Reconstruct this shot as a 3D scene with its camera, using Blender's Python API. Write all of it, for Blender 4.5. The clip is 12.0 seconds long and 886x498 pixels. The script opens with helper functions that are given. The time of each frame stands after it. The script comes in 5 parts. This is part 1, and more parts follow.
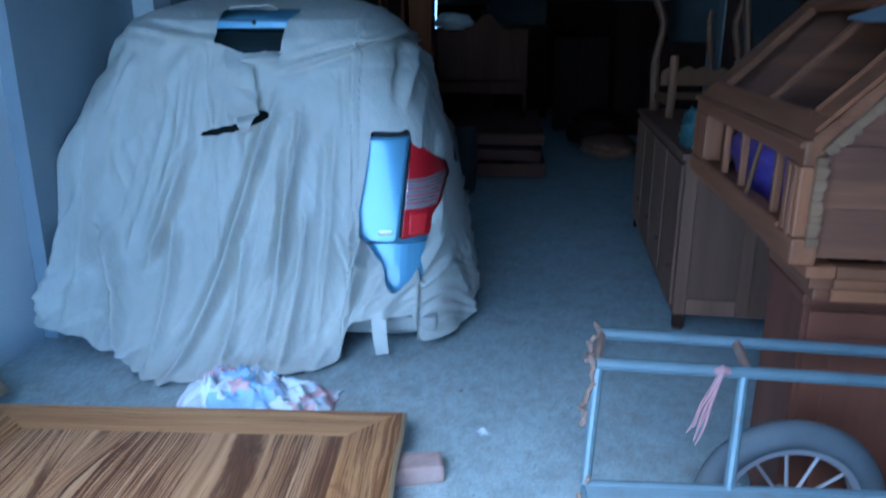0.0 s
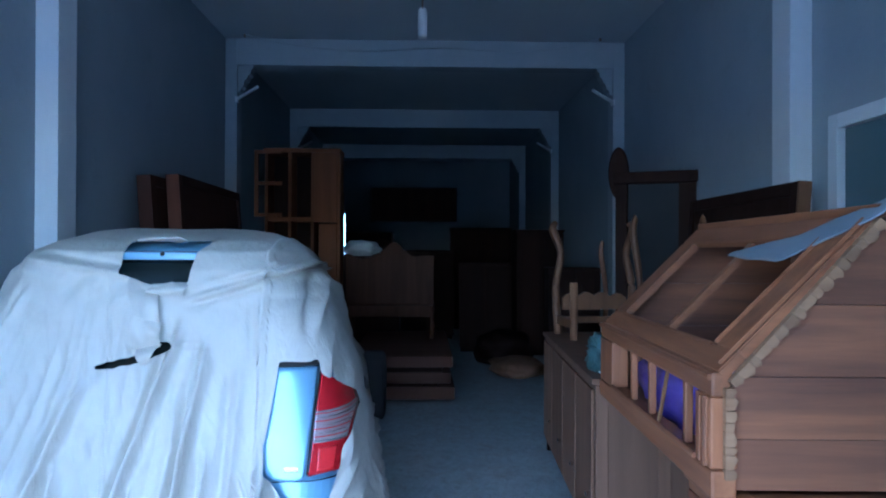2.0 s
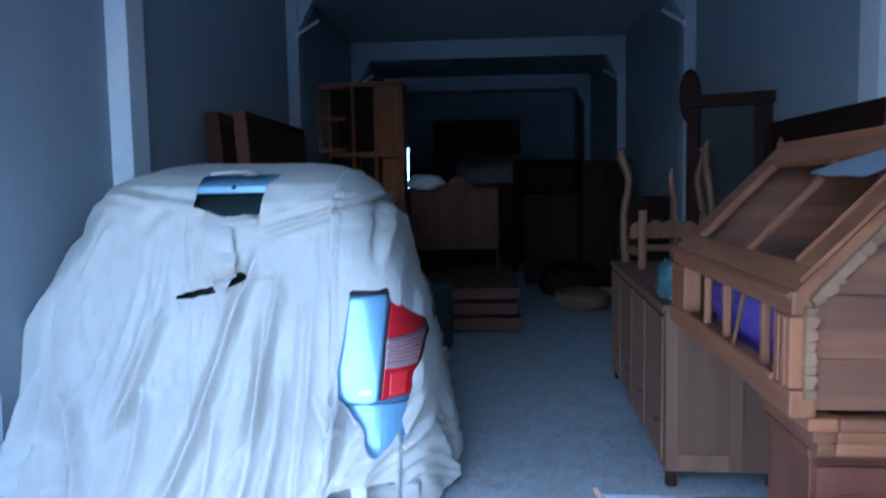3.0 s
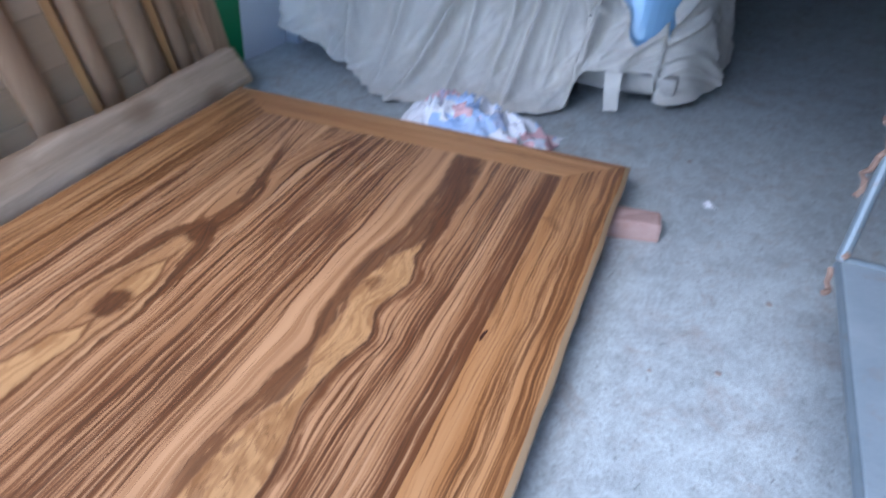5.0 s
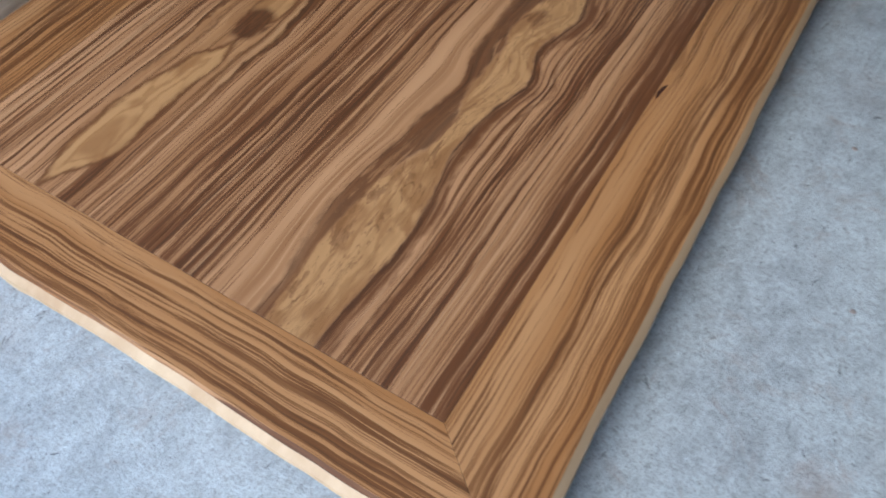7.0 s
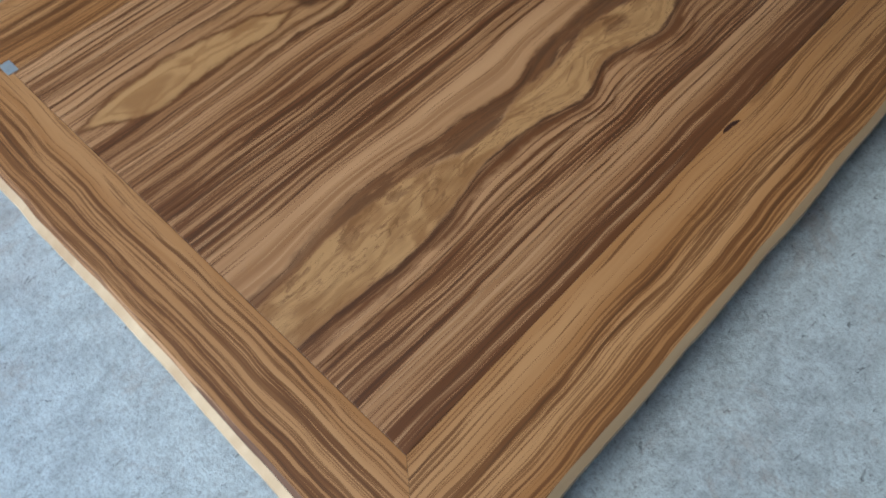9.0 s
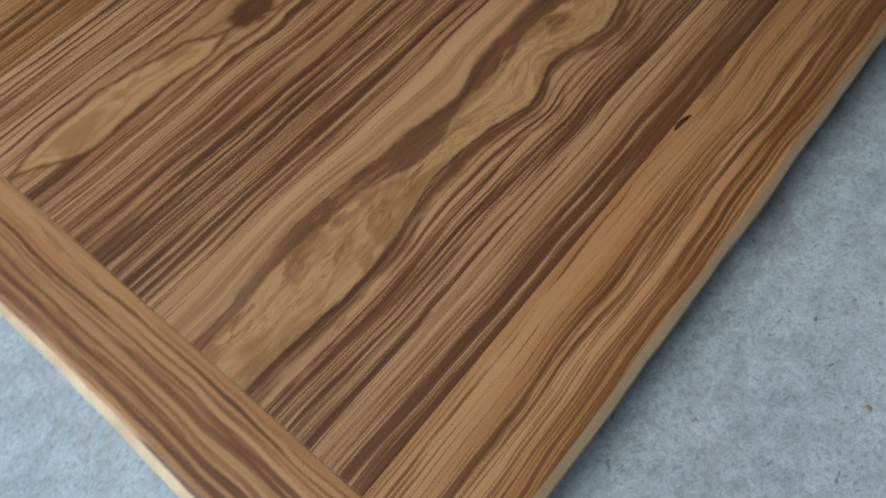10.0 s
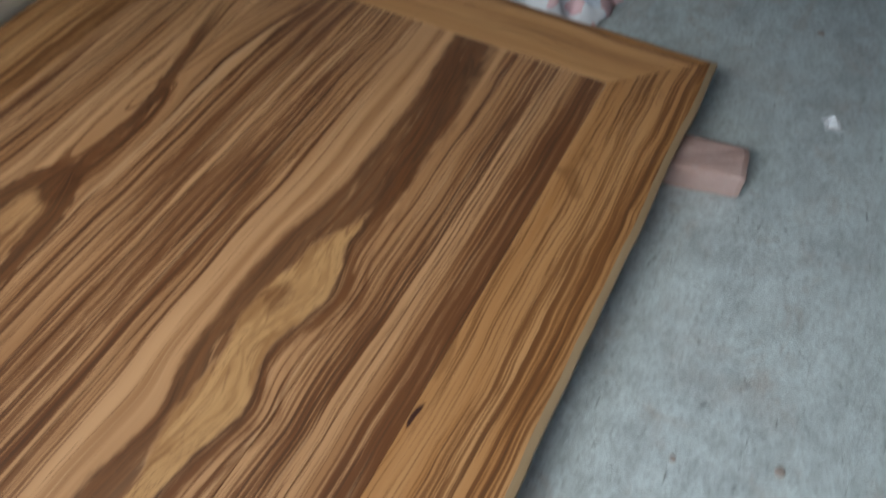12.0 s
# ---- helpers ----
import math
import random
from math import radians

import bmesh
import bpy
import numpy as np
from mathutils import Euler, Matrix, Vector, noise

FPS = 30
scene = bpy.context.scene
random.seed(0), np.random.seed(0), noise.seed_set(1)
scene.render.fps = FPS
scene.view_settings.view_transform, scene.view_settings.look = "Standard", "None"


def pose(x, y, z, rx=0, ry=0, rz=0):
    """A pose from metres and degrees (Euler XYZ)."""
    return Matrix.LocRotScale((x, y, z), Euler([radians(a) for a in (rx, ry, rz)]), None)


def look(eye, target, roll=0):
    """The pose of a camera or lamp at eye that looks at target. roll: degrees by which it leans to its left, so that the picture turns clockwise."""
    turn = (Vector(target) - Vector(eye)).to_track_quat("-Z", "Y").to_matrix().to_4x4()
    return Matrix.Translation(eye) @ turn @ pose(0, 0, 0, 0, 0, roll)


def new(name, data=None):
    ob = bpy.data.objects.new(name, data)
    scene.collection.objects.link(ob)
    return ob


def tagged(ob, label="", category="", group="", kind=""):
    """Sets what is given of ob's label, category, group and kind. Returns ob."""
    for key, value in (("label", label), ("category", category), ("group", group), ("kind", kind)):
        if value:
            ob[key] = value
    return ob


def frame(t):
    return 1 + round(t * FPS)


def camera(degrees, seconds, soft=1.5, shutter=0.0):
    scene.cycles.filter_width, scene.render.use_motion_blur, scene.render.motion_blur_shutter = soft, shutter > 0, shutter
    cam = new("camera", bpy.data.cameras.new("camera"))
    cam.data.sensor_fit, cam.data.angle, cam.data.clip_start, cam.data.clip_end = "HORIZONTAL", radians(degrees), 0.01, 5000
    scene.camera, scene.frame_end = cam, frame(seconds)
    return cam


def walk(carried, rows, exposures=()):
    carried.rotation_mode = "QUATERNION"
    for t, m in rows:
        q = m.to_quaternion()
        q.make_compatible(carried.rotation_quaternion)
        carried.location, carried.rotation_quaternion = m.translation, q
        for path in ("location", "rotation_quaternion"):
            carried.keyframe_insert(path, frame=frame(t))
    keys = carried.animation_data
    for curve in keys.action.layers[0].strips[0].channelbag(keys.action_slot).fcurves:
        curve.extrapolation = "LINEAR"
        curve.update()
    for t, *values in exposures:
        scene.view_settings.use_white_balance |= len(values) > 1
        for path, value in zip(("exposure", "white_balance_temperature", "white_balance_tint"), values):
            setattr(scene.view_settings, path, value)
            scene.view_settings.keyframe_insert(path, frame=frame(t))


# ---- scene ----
cam = camera(62.4, 12.0, soft=1.9, shutter=0.5)
PATH = [
    (0, (0.415, 0.465, 1.468), (0.228, 2.371, 0.892), 0.1),
    (0.2, (0.407, 0.458, 1.467), (0.257, 2.389, 0.969), 1.1),
    (0.5, (0.405, 0.479, 1.487), (0.331, 2.444, 1.122), 1.1),
    (1, (0.404, 0.492, 1.512), (0.443, 2.488, 1.394), -0.2),
    (1.5, (0.393, 0.493, 1.512), (0.415, 2.492, 1.572), -0.3),
    (2, (0.394, 0.504, 1.507), (0.45, 2.503, 1.517), 0.2),
    (2.5, (0.382, 0.505, 1.502), (0.374, 2.505, 1.44), -0.9),
    (2.7, (0.383, 0.512, 1.499), (0.328, 2.509, 1.405), -1.2),
    (4.3, (0.341, 0.501, 1.295), (-0.084, 2.299, 0.529), 4.2),
    (4.5, (0.336, 0.508, 1.305), (-0.158, 2.234, 0.424), 4.6),
    (4.7, (0.296, 0.5, 1.257), (-0.246, 2.163, 0.288), 4.2),
    (5, (0.315, 0.502, 1.252), (-0.305, 2.044, 0.139), 3.7),
    (5.5, (0.304, 0.503, 1.221), (-0.394, 1.88, -0.05), 2.8),
    (6, (0.31, 0.502, 1.188), (-0.425, 1.677, -0.253), 0.3),
    (6.5, (0.282, 0.539, 1.169), (-0.409, 1.588, -0.387), -0.7),
    (7, (0.205, 0.616, 1.161), (-0.47, 1.547, -0.476), -1.3),
    (7.2, (0.173, 0.645, 1.161), (-0.497, 1.522, -0.506), -2.0),
    (8.8, (0.239, 0.81, 1.155), (-0.539, 1.449, -0.574), -3.6),
    (9, (0.236, 0.82, 1.17), (-0.569, 1.477, -0.539), -4.4),
    (9.5, (0.258, 0.842, 1.166), (-0.558, 1.502, -0.537), -5.6),
    (10, (0.242, 0.918, 1.153), (-0.539, 1.575, -0.567), -8.0),
    (10.5, (0.185, 1.028, 1.145), (-0.467, 1.757, -0.6), -3.7),
    (11, (0.144, 1.112, 1.161), (-0.409, 1.921, -0.583), 0.2),
    (11.5, (0.149, 1.212, 1.174), (-0.335, 2.117, -0.543), 1.8),
    (12, (0.21, 1.405, 1.205), (-0.418, 2.41, -0.406), -0.8),
]
EXPOSURES = [(0.0, 1.82, 4080, 0), (1.0, 2.12, 4080, 2), (1.8, 2.70, 4350, 6), (2.7, 2.70, 4480, 8), (4.4, 1.97, 4850, 16), (5.5, 1.47, 5500, 16), (7.0, 1.0, 5760, 10), (9.0, 0.78, 5780, 3), (11.0, 0.66, 6060, 3), (12.0, 1.05, 6120, 3)]
walk(cam, [(t, look(eye, target, roll)) for t, eye, target, roll in PATH], EXPOSURES)

# ---- light ----
world = bpy.data.worlds.new("sky")
scene.world = world
world.use_nodes = True
wn = world.node_tree.nodes
sky = wn.new("ShaderNodeTexSky")
sky.sky_type = "NISHITA"
sky.sun_disc = False
sky.sun_elevation, sky.sun_rotation = radians(46), radians(194)
wn["Background"].inputs["Strength"].default_value = 0.15
world.node_tree.links.new(sky.outputs[0], wn["Background"].inputs["Color"])
sun = new("sun", bpy.data.lights.new("sun", "SUN"))
sun.data.energy, sun.data.angle, sun.data.color = 1.0, radians(30), (1.0, 0.97, 0.93)
sun.matrix_basis = look((-0.9, -3.6, 3.9), (0, 0, 0))


# ---- materials ----
class Nodes:
    def __init__(self, name):
        self.m = bpy.data.materials.new(name)
        self.m.use_nodes = True
        self.t = self.m.node_tree
        self.b = self.t.nodes["Principled BSDF"]

    def put(self, socket, value):
        if isinstance(value, bpy.types.NodeSocket):
            self.t.links.new(value, socket)
        else:
            socket.default_value = value

    def add(self, kind, **inputs):
        n = self.t.nodes.new(kind)
        for k, v in inputs.items():
            self.put(n.inputs[k.replace("_", " ")], v)
        return n

    def math(self, op, a, b=0.0, c=0.0):
        n = self.t.nodes.new("ShaderNodeMath")
        n.operation = op
        for s_, v in zip(n.inputs, (a, b, c)):
            self.put(s_, v)
        return n.outputs[0]

    def coords(self, scale=(1, 1, 1), shift=(0, 0, 0), turn=(0, 0, 0)):
        c = self.t.nodes.new("ShaderNodeTexCoord")
        p = self.add("ShaderNodeMapping", Vector=c.outputs["Object"])
        p.inputs["Scale"].default_value = scale
        p.inputs["Location"].default_value = shift
        p.inputs["Rotation"].default_value = turn
        return p.outputs[0]

    def noise(self, vec, scale=1.0, detail=4.0, rough=0.55, warp=0.0):
        n = self.add("ShaderNodeTexNoise", Vector=vec, Scale=scale, Detail=detail, Roughness=rough, Distortion=warp)
        return n.outputs["Fac"]

    def ramp(self, fac, stops, smooth=False):
        n = self.add("ShaderNodeValToRGB", Fac=fac)
        e = n.color_ramp.elements
        while len(e) < len(stops):
            e.new(0.5)
        for el, (p, c) in zip(e, stops):
            el.position, el.color = p, (*c, 1.0) if len(c) == 3 else c
        if smooth:
            n.color_ramp.interpolation = "EASE"
        return n.outputs["Color"]

    def mix(self, fac, a, b, blend="MIX"):
        n = self.t.nodes.new("ShaderNodeMix")
        n.data_type, n.blend_type = "RGBA", blend
        self.put(n.inputs[0], fac)
        self.put(n.inputs[6], a if isinstance(a, bpy.types.NodeSocket) else (*a, 1.0))
        self.put(n.inputs[7], b if isinstance(b, bpy.types.NodeSocket) else (*b, 1.0))
        return n.outputs[2]

    def done(self, color, rough=0.6, bump=None, strength=0.2, distance=0.005, metal=0.0, spec=0.5, coat=0.0):
        self.put(self.b.inputs["Base Color"], color if isinstance(color, bpy.types.NodeSocket) else (*color, 1.0))
        self.put(self.b.inputs["Roughness"], rough)
        self.b.inputs["Metallic"].default_value = metal
        self.b.inputs["Specular IOR Level"].default_value = spec
        self.b.inputs["Coat Weight"].default_value = coat
        if bump is not None:
            n = self.add("ShaderNodeBump", Height=bump, Strength=strength, Distance=distance)
            self.t.links.new(n.outputs[0], self.b.inputs["Normal"])
        return self.m


def mottled(name, a, b, scale=3.0, rough=0.6, fine=60.0, bump=0.15, metal=0.0, spec=0.5, dirt=None):
    n = Nodes(name)
    v = n.coords()
    big = n.noise(v, scale, 5.0, 0.6)
    small = n.noise(v, fine, 3.0, 0.6)
    col = n.mix(n.ramp(big, [(0.3, (0, 0, 0)), (0.7, (1, 1, 1))]), a, b)
    col = n.mix(0.35, col, n.mix(small, a, b))
    if dirt:
        spots = n.ramp(n.noise(v, scale * 2.7, 6.0, 0.7), [(0.58, (0, 0, 0)), (0.72, (1, 1, 1))])
        col = n.mix(n.math("MULTIPLY", spots, 0.6), col, dirt)
    return n.done(col, rough, n.math("ADD", small, big), bump, 0.004, metal, spec)


def plain_wood(name, light, dark, axis="z", scale=9.0, rough=0.55, spec=0.5, knots=False):
    """Sawn or planed wood with grain along one axis."""
    n = Nodes(name)
    long = {"x": (0.06, 1, 1), "y": (1, 0.06, 1), "z": (1, 1, 0.06)}[axis]
    info = n.t.nodes.new("ShaderNodeObjectInfo")
    vm = n.t.nodes.new("ShaderNodeVectorMath")
    vm.operation = "ADD"
    n.put(vm.inputs[0], n.coords(long))
    comb = n.add("ShaderNodeCombineXYZ", X=n.math("MULTIPLY", info.outputs["Random"], 9.0), Y=n.math("MULTIPLY", info.outputs["Random"], 5.0))
    n.put(vm.inputs[1], comb.outputs[0])
    vec = vm.outputs[0]
    bands = n.noise(vec, scale, 5.0, 0.6, 0.4)
    fine = n.noise(vec, scale * 9, 3.0, 0.6)
    blot = n.noise(n.coords(), 2.3, 4.0)
    col = n.mix(n.ramp(bands, [(0.32, (0, 0, 0)), (0.68, (1, 1, 1))]), dark, light)
    col = n.mix(n.math("MULTIPLY", fine, 0.45), col, dark)
    col = n.mix(n.math("MULTIPLY", blot, 0.3), col, light)
    tone = n.add("ShaderNodeHueSaturation", Color=col, Value=n.math("MULTIPLY_ADD", info.outputs["Random"], 0.4, 0.8)).outputs[0]
    if knots:
        spots = n.add("ShaderNodeTexVoronoi", Vector=n.coords((5.0, 2.2, 5.0)), Scale=1.0, Randomness=1.0).outputs["Distance"]
        tone = n.mix(n.math("MULTIPLY", n.ramp(spots, [(0.14, (1, 1, 1)), (0.30, (0, 0, 0))]), 0.8), tone, dark)
        fine = n.math("ADD", fine, n.math("MULTIPLY", bands, 3.0))
    return n.done(tone, rough, fine, 0.5 if knots else 0.15, 0.006 if knots else 0.003, spec=spec)


def board_wood():
    """The board's planks: stripes that bend round one wavy figured band and one row of closed loops, placed in the board's own x and y."""
    n = Nodes("striped_board_wood")
    c = n.t.nodes.new("ShaderNodeTexCoord")
    info = n.t.nodes.new("ShaderNodeObjectInfo")
    flat = n.add("ShaderNodeSeparateXYZ", Vector=c.outputs["Object"])
    x, y = flat.outputs[0], flat.outputs[1]
    own = n.math("MULTIPLY", info.outputs["Random"], 7.0)

    def vec(px, sx, sy, k):
        return n.add("ShaderNodeCombineXYZ", X=n.math("MULTIPLY", px, sx), Y=n.math("MULTIPLY", y, sy), Z=k).outputs[0]

    def sub(a, b):
        return n.math("SUBTRACT", a, b)

    def mul(a, b, *more):
        out = n.math("MULTIPLY", a, b)
        for m in more:
            out = n.math("MULTIPLY", out, m)
        return out

    def bell(v, at, width):
        q = n.math("DIVIDE", sub(v, at), width)
        return n.math("EXPONENT", mul(mul(q, q), -1.0))

    def fade(v, a, b):
        m = n.add("ShaderNodeMapRange", Value=v)
        m.interpolation_type = "SMOOTHSTEP"
        m.inputs[1].default_value, m.inputs[2].default_value = a, b
        return m.outputs[0]

    def guide(rows):
        """Three lines across the board as they run along its length, given at a few places."""
        r = n.add("ShaderNodeValToRGB", Fac=n.math("MULTIPLY_ADD", y, 1 / 1.8, 0.5))
        e = r.color_ramp.elements
        while len(e) < len(rows):
            e.new(0.5)
        for el, (at, p, q, o) in zip(e, rows):
            el.position, el.color = at / 1.8 + 0.5, (p + 0.5, q + 0.5, o + 0.5, 1.0)
        r.color_ramp.interpolation = "CARDINAL"
        out = n.add("ShaderNodeSeparateColor", Color=r.outputs["Color"]).outputs
        return [sub(o, 0.5) for o in (out[0], out[1], out[2])]
    light, mid, brown, dark = (0.60, 0.335, 0.158), (0.37, 0.180, 0.073), (0.138, 0.049, 0.016), (0.050, 0.0175, 0.008)
    # the wavy band: inner left edge, inner right edge, outer left edge
    left, right, outer = guide([(-0.85, 0.226, 0.325, 0.200), (-0.75, 0.212, 0.328, 0.192), (-0.62, 0.211, 0.338, 0.171), (-0.50, 0.218, 0.325, 0.175), (-0.42, 0.243, 0.305, 0.188), (-0.34, 0.260, 0.301, 0.193), (-0.27, 0.250, 0.304, 0.206), (-0.20, 0.236, 0.321, 0.212), (-0.13, 0.238, 0.335, 0.190), (-0.06, 0.235, 0.305, 0.184), (0.0, 0.220, 0.310, 0.182), (0.09, 0.230, 0.335, 0.178), (0.15, 0.242, 0.326, 0.181), (0.20, 0.254, 0.306, 0.188), (0.27, 0.290, 0.302, 0.206), (0.37, 0.305, 0.303, 0.216), (0.60, 0.290, 0.288, 0.216), (0.85, 0.262, 0.260, 0.196)])
    # the loops: inner left and right edges, outer left edge
    loop_l, loop_r, ring_l = guide([(-0.86, -0.325, -0.327, -0.385), (-0.81, -0.338, -0.308, -0.386), (-0.76, -0.357, -0.272, -0.388), (-0.70, -0.359, -0.252, -0.388), (-0.60, -0.360, -0.264, -0.388), (-0.50, -0.341, -0.260, -0.386), (-0.42, -0.320, -0.256, -0.384), (-0.36, -0.283, -0.272, -0.384), (-0.30, -0.284, -0.276, -0.391), (-0.25, -0.316, -0.246, -0.389), (-0.16, -0.314, -0.248, -0.379), (-0.09, -0.292, -0.274, -0.367), (-0.05, -0.281, -0.280, -0.362), (0.02, -0.280, -0.282, -0.352), (0.09, -0.282, -0.284, -0.324), (0.15, -0.284, -0.286, -0.300), (0.40, -0.298, -0.300, -0.302), (0.85, -0.400, -0.402, -0.410)])
    ring_r = n.math("ADD", sub(-0.590, ring_l), mul(fade(y, 0.02, 0.14), -0.005))
    # stripes bend with the edges, less with distance
    slow = n.noise(vec(x, 2.0, 1.6, 4.0), 1.0, 2.0, 0.5)
    wob = n.math("ADD", mul(sub(n.noise(vec(x, 34.0, 11.0, 17.0), 1.0, 3.0, 0.6), 0.5), 0.024), mul(sub(n.noise(vec(x, 90.0, 26.0, 27.0), 1.0, 3.0, 0.6), 0.5), 0.016))
    xe = n.math("ADD", x, wob)

    def pull(a, a0, b, b0, reach):
        wa = mul(sub(a, a0), n.math("EXPONENT", mul(n.math("MAXIMUM", sub(a, x), 0.0), -1.0 / reach)))
        wb = mul(sub(b, b0), n.math("EXPONENT", mul(n.math("MAXIMUM", sub(x, b), 0.0), -1.0 / reach)))
        t = n.math("MINIMUM", n.math("MAXIMUM", n.math("DIVIDE", sub(x, a), n.math("MAXIMUM", sub(b, a), 0.004)), 0.0), 1.0)
        return n.math("ADD", mul(wa, sub(1.0, t)), mul(wb, t))
    bend = n.math("ADD", pull(outer, 0.195, right, 0.318, 0.050), pull(ring_l, -0.37, ring_r, -0.22, 0.05))
    ripple = n.noise(vec(x, 11.0, 6.0, 33.0), 1.0, 2.0, 0.5)
    px = n.math("ADD", n.math("ADD", sub(x, bend), mul(slow, 0.026)), mul(ripple, 0.009))
    zone = n.ramp(n.math("MULTIPLY_ADD", x, 0.8, 0.5), [(0.04, (0.46,) * 3), (0.14, (0.50,) * 3), (0.19, (0.20,) * 3), (0.33, (0.44,) * 3), (0.45, (0.62,) * 3), (0.575, (0.50,) * 3), (0.605, (0.06,) * 3), (0.65, (0.06,) * 3), (0.785, (0.36,) * 3), (0.84, (0.60,) * 3), (0.885, (0.34,) * 3), (0.93, (0.88,) * 3)])
    coarse = n.noise(vec(px, 70.0, 0.9, own), 1.0, 4.0, 0.70, 0.2)
    fine = n.noise(vec(px, 205.0, 1.5, n.math("ADD", own, 3.0)), 1.0, 3.0, 0.65, 0.1)
    body = n.noise(vec(px, 24.0, 0.6, n.math("ADD", own, 6.0)), 1.0, 3.0, 0.6, 0.1)
    smoke = n.noise(vec(px, 38.0, 0.75, n.math("ADD", own, 11.0)), 1.0, 3.0, 0.55, 0.2)
    base = n.mix(n.ramp(body, [(0.36, (0, 0, 0)), (0.62, (1, 1, 1))]), light, mid)
    base = n.mix(mul(fade(n.math("MULTIPLY_ADD", zone, 0.14, smoke), 0.60, 0.72), 0.60), base, (0.250, 0.118, 0.048))
    level = sub(coarse, n.math("MULTIPLY_ADD", zone, -0.22, 0.648))
    base = n.mix(mul(fade(level, -0.012, 0.008), 0.92), base, brown)
    base = n.mix(mul(fade(level, 0.020, 0.055), 0.80), base, dark)
    flevel = sub(fine, n.math("MULTIPLY_ADD", zone, -0.20, 0.628))
    base = n.mix(mul(fade(flevel, -0.006, 0.010), 0.80), base, brown)
    pale = n.noise(vec(px, 95.0, 1.1, n.math("ADD", own, 19.0)), 1.0, 3.0, 0.6, 0.1)
    base = n.mix(mul(fade(pale, 0.60, 0.66), 0.75), base, (0.59, 0.345, 0.170))
    # yellow wood with swirls fills the band and the loops
    swirl = n.noise(vec(px, 13.0, 4.0, 14.0), 1.0, 2.0, 0.5, 0.8)
    rings = n.math("PINGPONG", mul(swirl, 7.0), 1.0)
    inner = n.mix(fade(rings, 0.0, 0.8), (0.37, 0.185, 0.066), (0.57, 0.322, 0.128))
    fleck = n.noise(vec(px, 60.0, 16.0, 44.0), 1.0, 4.0, 0.65, 0.9)
    near_left = bell(sub(xe, left), 0.0, 0.055)
    inner_a = n.mix(mul(fade(fleck, 0.54, 0.62), n.math("MULTIPLY_ADD", near_left, 0.75, 0.10), 0.85), inner, brown)
    veins = n.noise(vec(px, 52.0, 5.0, 61.0), 1.0, 3.0, 0.6, 0.8)
    inner_a = n.mix(mul(fade(n.math("ABSOLUTE", sub(veins, 0.5)), 0.016, 0.004), 0.55), inner_a, brown)
    inside = mul(fade(sub(xe, left), -0.002, 0.005), fade(sub(right, xe), -0.002, 0.005), fade(y, 0.33, 0.24))
    base = n.mix(mul(inside, 0.86), base, inner_a)
    loops = n.math("PINGPONG", n.math("MULTIPLY_ADD", n.math("MINIMUM", sub(xe, left), sub(right, xe)), 42.0, mul(swirl, 6.0)), 1.0)
    base = n.mix(mul(fade(loops, 0.34, 0.06), inside, 0.50), base, (0.30, 0.140, 0.047))
    streak = n.noise(vec(px, 105.0, 4.2, 41.0), 1.0, 5.0, 0.72, 0.6)
    clump = n.noise(vec(px, 16.0, 5.5, 52.0), 1.0, 4.0, 0.6, 0.5)
    ink = n.mix(fade(streak, 0.40, 0.60), dark, brown)
    # dark left flank, broken into lines towards the near end
    flank = mul(fade(sub(xe, outer), -0.006, 0.008), fade(sub(left, xe), -0.005, 0.006), fade(y, 0.90, 0.80))
    lines = n.math("MULTIPLY_ADD", fade(y, -0.62, -0.42), 0.10, n.math("ADD", mul(clump, 0.60), mul(streak, 0.80)))
    base = n.mix(mul(flank, n.math("MULTIPLY_ADD", fade(n.math("MULTIPLY_ADD", fade(y, -0.45, -0.62), 0.05, lines), 0.65, 0.74), 0.70, mul(fade(y, -0.66, -0.46), 0.16)), 0.98), base, ink)
    # dark right wall that thins and swells, and a paler echo beside it
    past = sub(xe, right)
    thick = n.math("MULTIPLY_ADD", n.noise(vec(x, 0.0, 7.0, 9.5), 1.0, 2.0), 0.036, 0.008)
    wall = mul(fade(past, -0.005, 0.003), fade(sub(thick, past), -0.009, 0.007), fade(y, 0.62, 0.30))
    base = n.mix(mul(wall, n.math("MULTIPLY_ADD", fade(streak, 0.38, 0.54), 0.60, 0.38)), base, n.mix(fade(past, 0.0, 0.02), dark, brown))
    echo = mul(bell(past, 0.052, 0.006), fade(y, 0.5, 0.2), fade(clump, 0.40, 0.55))
    base = n.mix(mul(echo, 0.8), base, brown)
    # the flanks close over the band's far end in one dark heart
    heart_x = n.math("MULTIPLY_ADD", sub(y, 0.35), -0.13, 0.312)
    heart_w = n.math("MULTIPLY_ADD", fade(y, 0.32, 0.66), 0.030, 0.022)
    heart = mul(fade(n.math("DIVIDE", n.math("ABSOLUTE", sub(n.math("ADD", xe, wob), heart_x)), heart_w), 1.3, 0.5), fade(y, 0.25, 0.36))
    base = n.mix(mul(heart, n.math("MULTIPLY_ADD", fade(lines, 0.55, 0.72), 0.60, 0.34)), base, ink)
    # the loops
    in_ring = mul(fade(sub(xe, ring_l), -0.004, 0.006), fade(sub(ring_r, xe), -0.004, 0.006), fade(y, 0.13, 0.05), fade(y, -0.66, -0.40))
    base = n.mix(mul(in_ring, 0.34), base, inner)
    in_loop = mul(fade(sub(xe, loop_l), -0.004, 0.004), fade(sub(loop_r, xe), -0.004, 0.004), fade(y, -0.03, -0.08))
